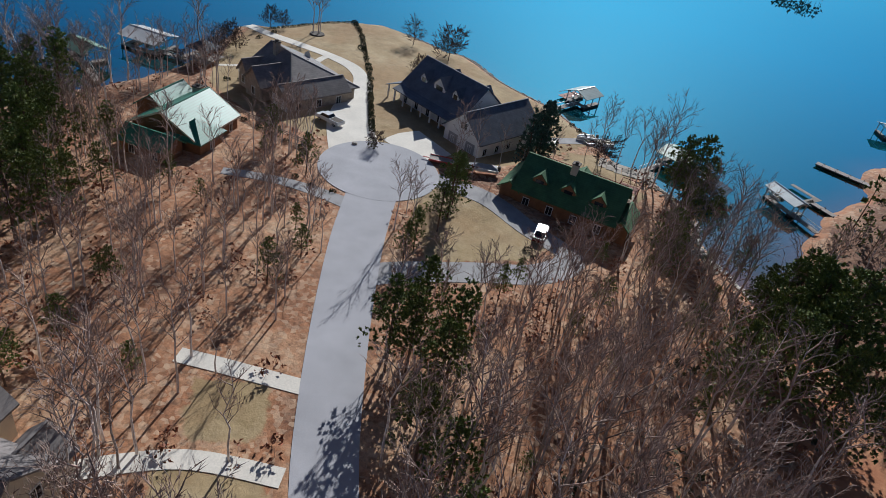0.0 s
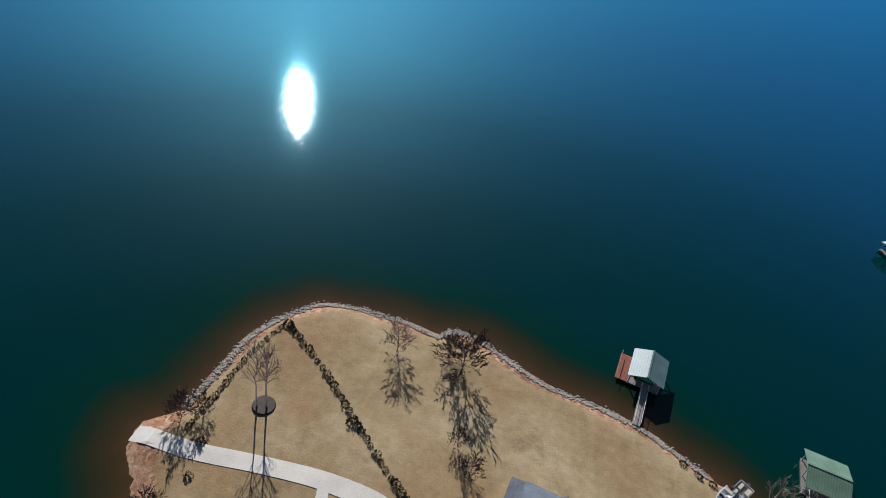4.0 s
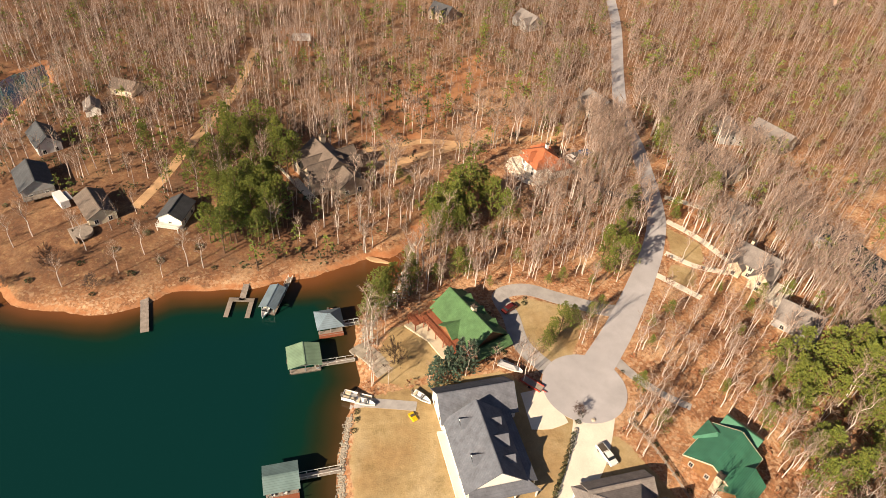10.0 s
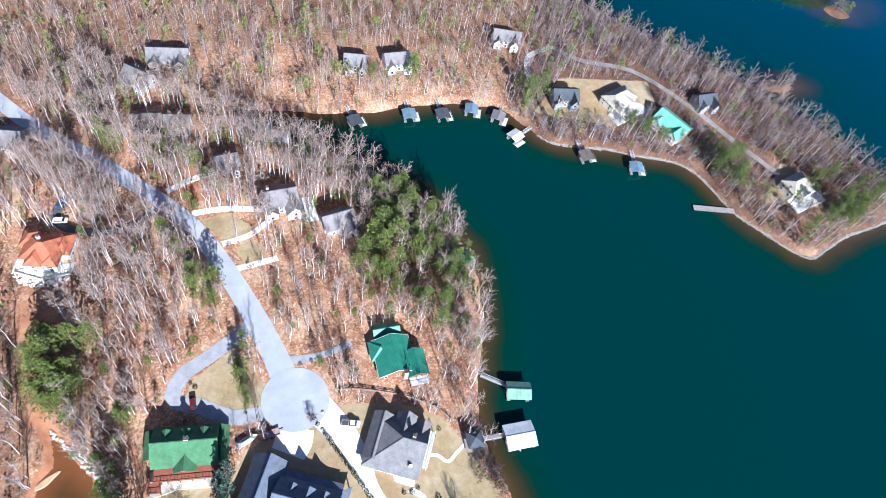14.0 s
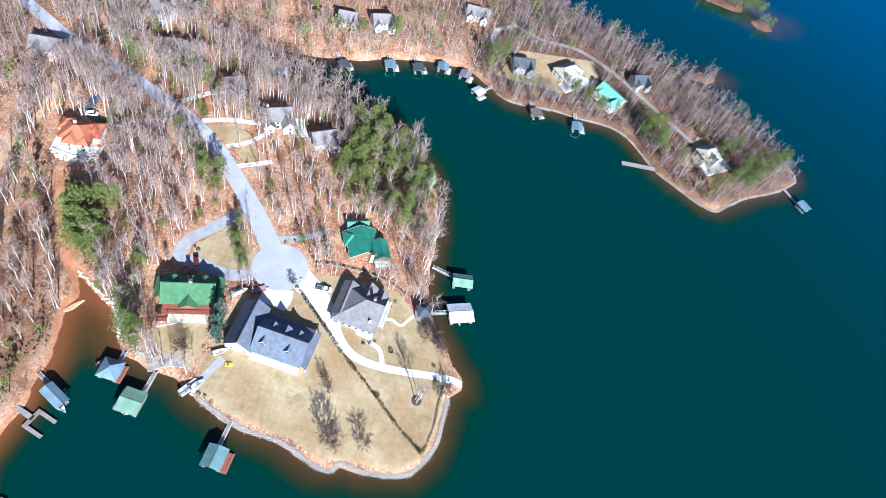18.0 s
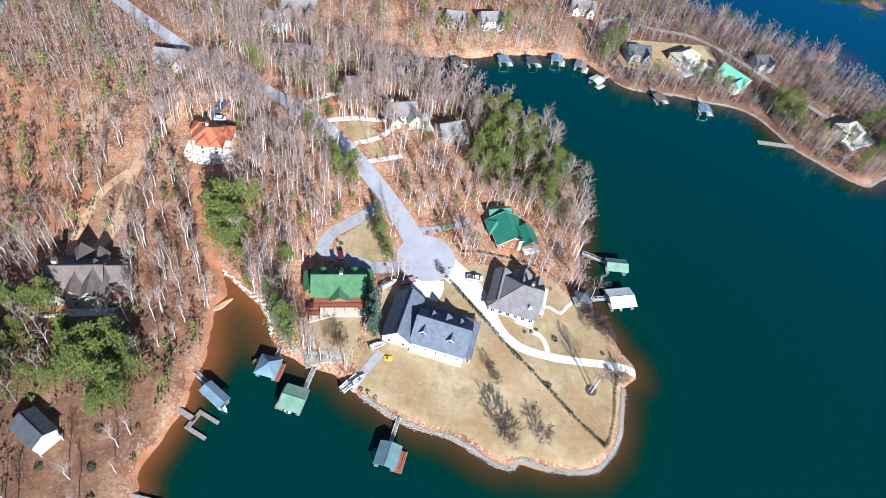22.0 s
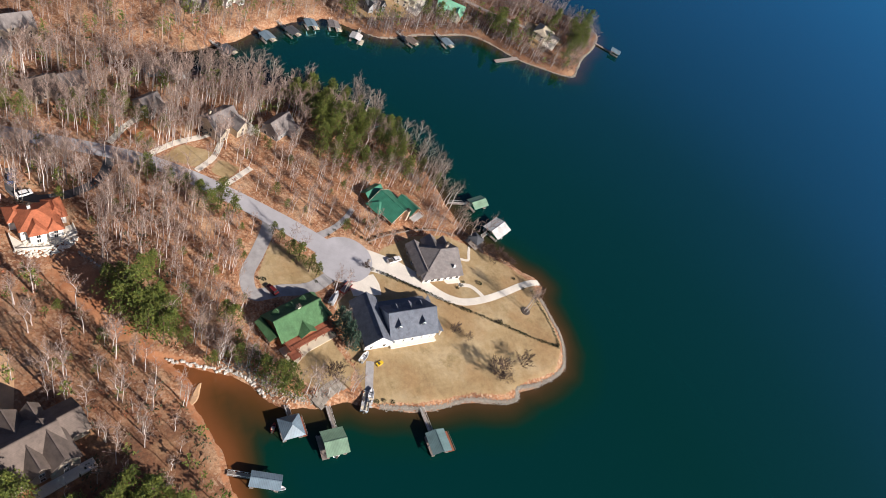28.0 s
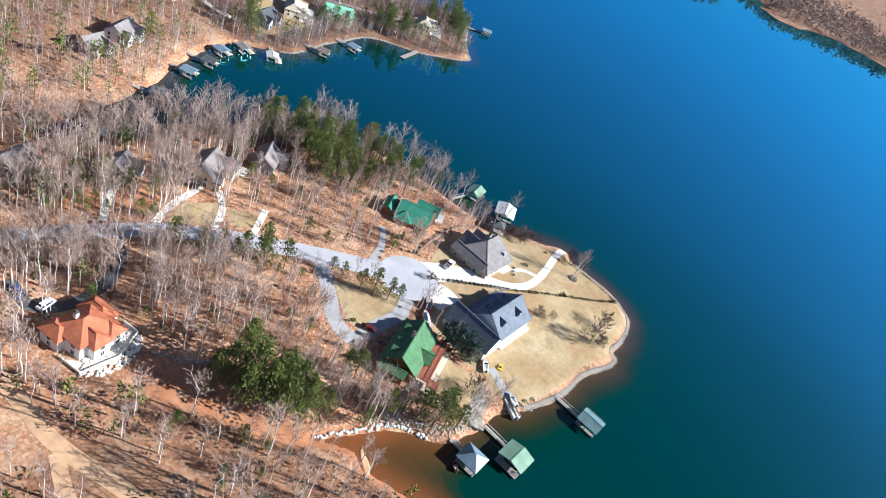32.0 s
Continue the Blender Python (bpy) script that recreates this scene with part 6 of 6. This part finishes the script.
def pontoon(x, y, z, rot, label):
    b = thing("pontoon_boat", pose(x, y, z, 0, 0, rot), label, "boat")
    for s in (-1, 1):
        part("pontoon", Mesh().tube([(-3.4, s * .9, .3), (3.0, s * .9, .3), (3.7, s * .9, .5)], [.3, .3, .08], 10), STEEL, b)
    part("deck", Mesh().box(-3.4, 3.5, -1.25, 1.25, .62, .72), TARP, b)
    for s in (-1, 1):
        part("side_panel", Mesh().box(-3.3, 3.3, s * 1.2 - .03, s * 1.2 + .03, .72, 1.35), PAINTW, b)
        part("end_panel", Mesh().box(s * 3.3 - .03, s * 3.3 + .03, -1.16, 1.16, .72, 1.35), PAINTW, b)
    for px, py in ((2.3, .7), (2.3, -.7), (-2.4, .7), (-2.4, -.7), (-.6, -.75)):
        part("seat", Mesh().box(px - .7, px + .7, py - .35, py + .35, .72, 1.15), CREAM, b)
    part("console", Mesh().box(-.1, .5, .5, 1.1, .72, 1.6), DARKW, b)
    part("outboard_motor", Mesh().box(-3.9, -3.4, -.25, .25, .3, 1.3), DARKW, b)
    return b


car(14.8, 3.2, 12, PAINTW, "white pickup truck parked on the concrete drive", "pickup_truck", 5.6, 1.95)
car(-31.5, -3.2, 118, PAINTR, "dark red car parked on the gravel loop", "car")
car(-84, -60.5, 60, PAINTW, "white car parked beside the pines", "car")
car(-101.3, 50, 88, PAINTB, "blue car parked on dark asphalt drive", "car")
car(-98, 43.4, 20, PAINTW, "white car parked on dark asphalt drive", "car")
car(-39, 70.2, 20, DARKW, "dark car parked by the cream house", "car")
pontoon(-12.6, -46.8, 0.35, 62, "white pontoon boat drawn up on the ramp")
boat(-10.4, -45.2, ground_z(-10.4, -45.2) + .1, 62, "small white motor boat beside the ramp", 4.6, 1.8)
boat(-8.6, -32.4, ground_z(-8.6, -32.4) + .1, 40, "white motor boat stored beside the house", 5.0, 1.9)
boat(-12.2, -9.6, ground_z(-12.2, -9.6) + .3, 50, "covered white boat on a trailer by the garage", 6.2, 2.2, PAINTW, TARP)
boat(-26.5, -58.5, .25, 90, "white motor boat under the dock roof", 5.4, 2.1)
boat(66, 12.4, .25, -64, "white motor boat under the white dock roof", 5.6, 2.1)
boat(-44.6, -65.5, .2, -24, "white motor boat at the narrow dock", 4.4, 1.8)
boat(-41.6, -48.2, .1, 60, "small red jet boat beside the dock", 2.8, 1.2, REDP)
t = thing("flat_trailer", pose(-6.5, -5.8, ground_z(-6.5, -5.8), 0, 0, 38), "red flatbed trailer parked on the lawn", "trailer")
part("bed", Mesh().box(-3, 2.4, -1, 1, .5, .6), DECKW, t)
part("frame", Mesh().box(-3, 2.4, -1.08, -1, .4, .8).box(-3, 2.4, 1, 1.08, .4, .8).box(-3.1, -3, -1.08, 1.08, .4, .95).box(2.4, 3.6, -.06, .06, .4, .55), REDP, t, "red steel frame")
for s in (-1, 1):
    part("wheel", Mesh().tube([(-.4, s * 1.1, .32), (-.4, s * 1.3, .32)], [.32, .32], 12), RUBBER, t)
s = thing("paddle_boat", pose(-4.2, -35.5, ground_z(-4.2, -35.5), 0, 0, 20), "yellow plastic paddle boat lying on the lawn", "boat")
part("hull", Mesh().add([(-1.1, -.6, 0), (1.1, -.6, 0), (1.1, .6, 0), (-1.1, .6, 0), (-1.2, -.7, .45), (1.3, -.5, .5), (1.3, .5, .5), (-1.2, .7, .45)],
                        [(3, 2, 1, 0), (4, 5, 6, 7), (0, 1, 5, 4), (1, 2, 6, 5), (2, 3, 7, 6), (3, 0, 4, 7)]), YELL, s)
part("seat", Mesh().box(-.5, 0, -.4, .4, .45, .75), DARKW, s)
v = thing("camper_van", pose(-206, -40, ground_z(-206, -40), 0, 0, 80), "white camper trailer parked in the clay clearing", "camper")
part("body", Mesh().box(-4, 4, -1.25, 1.25, .6, 3.1), PAINTW, v)
for px in (-2.2, 0, 2.2):
    part("window", Mesh().box(px - .5, px + .5, 1.25, 1.29, 1.6, 2.3), GLASS, v)
for k in (-1, 1):
    part("wheel", Mesh().tube([(-.5, k * 1.0, .35), (-.5, k * 1.25, .35)], [.35, .35], 12), RUBBER, v)
v = thing("camper_van", pose(-97, -120, ground_z(-97, -120), 0, 0, 30), "white camper parked between the cottages", "camper")
part("body", Mesh().box(-3.2, 3.2, -1.2, 1.2, .5, 2.9), PAINTW, v)
part("awning", Mesh().box(-2.5, 2.5, 1.2, 2.6, 2.3, 2.36), TARP, v)
# stone terrace at the log house shore
st = thing("stone_terrace", pose(-23.5, -41, ground_z(-23.5, -41), 0, 0, 29), "curved pale flagstone terrace above the shore", "terrace")
for i in range(7):
    for j in range(3):
        part("flagstone", Mesh().box(-5.6 + i * 1.6 + rng.uniform(-.1, .1), -4.1 + i * 1.6, -2.2 + j * 1.5 - .1 * (i - 3) ** 2, -.8 + j * 1.5 - .1 * (i - 3) ** 2, -.3, .22 + rng.uniform(-.03, .03)), STONE, st)
wl = thing("retaining_wall", Matrix(), "pale stone retaining wall round the cove", "wall")
for i, (x, y) in enumerate(smooth_line([(-66, -21), (-60, -24), (-55, -26.4), (-48, -29.4), (-44, -34), (-42, -38)], 0.42)):
    x, y = x + rng.uniform(-.3, .5), y + rng.uniform(-.3, .9)
    sz = rng.uniform(.6, 1.25)
    ob = new("stone", PALE_STONES[i % 4])
    ob.parent = wl
    ob.matrix_world = pose(x, y, max(ground_z(x, y), .1) + .25, 0, 0, rng.uniform(0, 360)) @ Matrix.Diagonal((sz, sz, sz, 1))

# rail fence between the two yards
fc = thing("rail_fence", Matrix(), "weathered timber rail fence beside the lawn", "fence")
fl = smooth_line([(7.5, 12.2), (14, 14.2), (22, 15.6), (31, 16.4), (40, 15.2), (45, 12.5)], 2.4)
for i, (x, y) in enumerate(fl):
    z = ground_z(x, y)
    part("post", Mesh().box(x - .09, x + .09, y - .09, y + .09, z - .4, z + 1.25), DECKW, fc)
    if i:
        px, py = fl[i - 1]
        pz = ground_z(px, py)
        for k in (.45, .8, 1.12):
            part("rail", Mesh().beam((px, py, pz + k), (x, y, z + k), .05, .13), DECKW, fc)
# kerb stones where the hedge meets the turning circle
for k, (x, y) in enumerate(((5.6, 4.4), (7.2, -0.6))):
    ob = solid("kerb_stone", Mesh().tube([(0, 0, -.2), (0, 0, .3), (0, 0, .45)], [.55, .5, .3], 9), STONE, pose(x, y, ground_z(x, y)), "pale rounded stone at the drive entrance", "stone")
# rubble bank beside the log house
nb = 420
bl = smooth_line([(-52, -27), (-47, -29.5), (-43, -34), (-39, -39), (-33, -42.5), (-28, -43.5)], 0.5)
pk = bl[rnd.randint(0, len(bl), nb)] + rnd.normal(0, 1.0, (nb, 2)) + np.array([0.6, 1.6])
pz = np.maximum(height(pk[:, 0], pk[:, 1]), 0.0)
sc = rnd.uniform(0.3, 0.8, nb)
V = (sv[None] * sc[:, None, None] + np.concatenate([pk, pz[:, None] + 0.05], 1)[:, None]).reshape(-1, 3)
bulk("bank_rubble", V, (sf[None] + (np.arange(nb) * len(sv))[:, None, None]).reshape(-1, 3), STONE, "pale rubble on the steep bank", "rubble")
# boulders round the new house
for (x, y) in smooth_line([(-113, -36), (-116, -44), (-114, -54), (-106, -58)], 2.2):
    sz = rng.uniform(1.0, 2.0)
    ob = new("boulder", STONES[rng.randrange(4)])
    ob.matrix_world = pose(x, y, ground_z(x, y) + .2, 0, 0, rng.uniform(0, 360)) @ Matrix.Diagonal((sz, sz, sz, 1))
    tagged(ob, "pale boulder edging the cleared lot", "boulder", "lot boulders")
# stone wall below the terracotta house
wl = thing("garden_wall", Matrix(), "curved pale stone garden wall below the terrace", "wall")
for i, (x, y) in enumerate(smooth_line([(-85, 19), (-80, 13), (-76, 10), (-70, 9)], 0.9)):
    sz = rng.uniform(.8, 1.3)
    ob = new("stone", STONES[i % 4])
    ob.parent = wl
    ob.matrix_world = pose(x, y, ground_z(x, y) + .25, 0, 0, rng.uniform(0, 360)) @ Matrix.Diagonal((sz, sz, sz, 1))
# sand spit in the cove
sp = Mesh()
pts_ = smooth_line([(-58.5, -30.0), (-60, -32.5), (-61.5, -35.5), (-64.5, -38)], 0.6)
n_ = len(pts_)
for i, (x, y) in enumerate(pts_):
    w_ = 2.2 * math.sin(math.pi * (0.1 + 0.85 * i / n_))
    sp.v += [(x - w_, y - w_ * .3, -.25), (x - w_ * .4, y - w_ * .1, .16), (x + w_ * .4, y + w_ * .1, .18), (x + w_, y + w_ * .3, -.25)]
for i in range(n_ - 1):
    for j in range(3):
        sp.f.append((i * 4 + j, i * 4 + 4 + j, i * 4 + 5 + j, i * 4 + 1 + j))
solid("ground_sand_spit", sp, DIRT, Matrix(), "narrow orange sand spit in the shallow cove", "sand bar", kind="structure")

# pale rocks heaped round the terrace of the terracotta house
nr = 420
ra, rq = rnd.uniform(3.9, 5.7, nr), rnd.uniform(6.5, 12.0, nr)
pk = np.stack([-95 + np.cos(ra + 0.2) * rq, 30.5 + np.sin(ra + 0.2) * rq], 1)
sc = rnd.uniform(0.4, 1.1, nr)
V = (sv[None] * sc[:, None, None] + np.concatenate([pk, height(pk[:, 0], pk[:, 1])[:, None] + 0.1], 1)[:, None]).reshape(-1, 3)
bulk("terrace_rocks", V, (sf[None] + (np.arange(nr) * len(sv))[:, None, None]).reshape(-1, 3), CONCRETE, "bright pale rocks heaped below the terrace", "rocks")

# chairs and a storage box on the cove docks
for x, y, r in ((-28.6, -60.2, 200), (-27.0, -60.4, 160), (7.6, -67.0, 180), (7.6, -64.6, 150), (53.4, 9.6, 30), (51.6, 10.0, 70)):
    z = 1.2 if x > 40 else 0.6
    ch = thing("deck_chair", pose(x, y, z + (ground_z(52.3, 8.5) if x > 40 else 0), 0, 0, r), "white slatted deck chair on the dock boards", "chair", "dock chairs")
    part("seat", Mesh().box(-.28, .28, -.28, .28, .34, .39), PAINTW, ch)
    part("backrest", Mesh().add([(-.28, .26, .39), (.28, .26, .39), (.28, .31, .39), (-.28, .31, .39), (-.28, .48, 1.0), (.28, .48, 1.0), (.28, .53, 1.0), (-.28, .53, 1.0)],
                                [(3, 2, 1, 0), (4, 5, 6, 7), (0, 1, 5, 4), (1, 2, 6, 5), (2, 3, 7, 6), (3, 0, 4, 7)]), PAINTW, ch)
    for a in (-.24, .24):
        for b in (-.24, .24):
            part("leg", Mesh().box(a - .03, a + .03, b - .03, b + .03, 0, .34), PAINTW, ch)
bx = thing("storage_box", pose(-24.0, -54.6, .6, 0, 0, 10), "grey plastic storage box on the dock", "storage box")
part("body", Mesh().box(-.6, .6, -.3, .3, 0, .5), TARP, bx)
part("lid", Mesh().box(-.64, .64, -.34, .34, .5, .58), DARKW, bx)
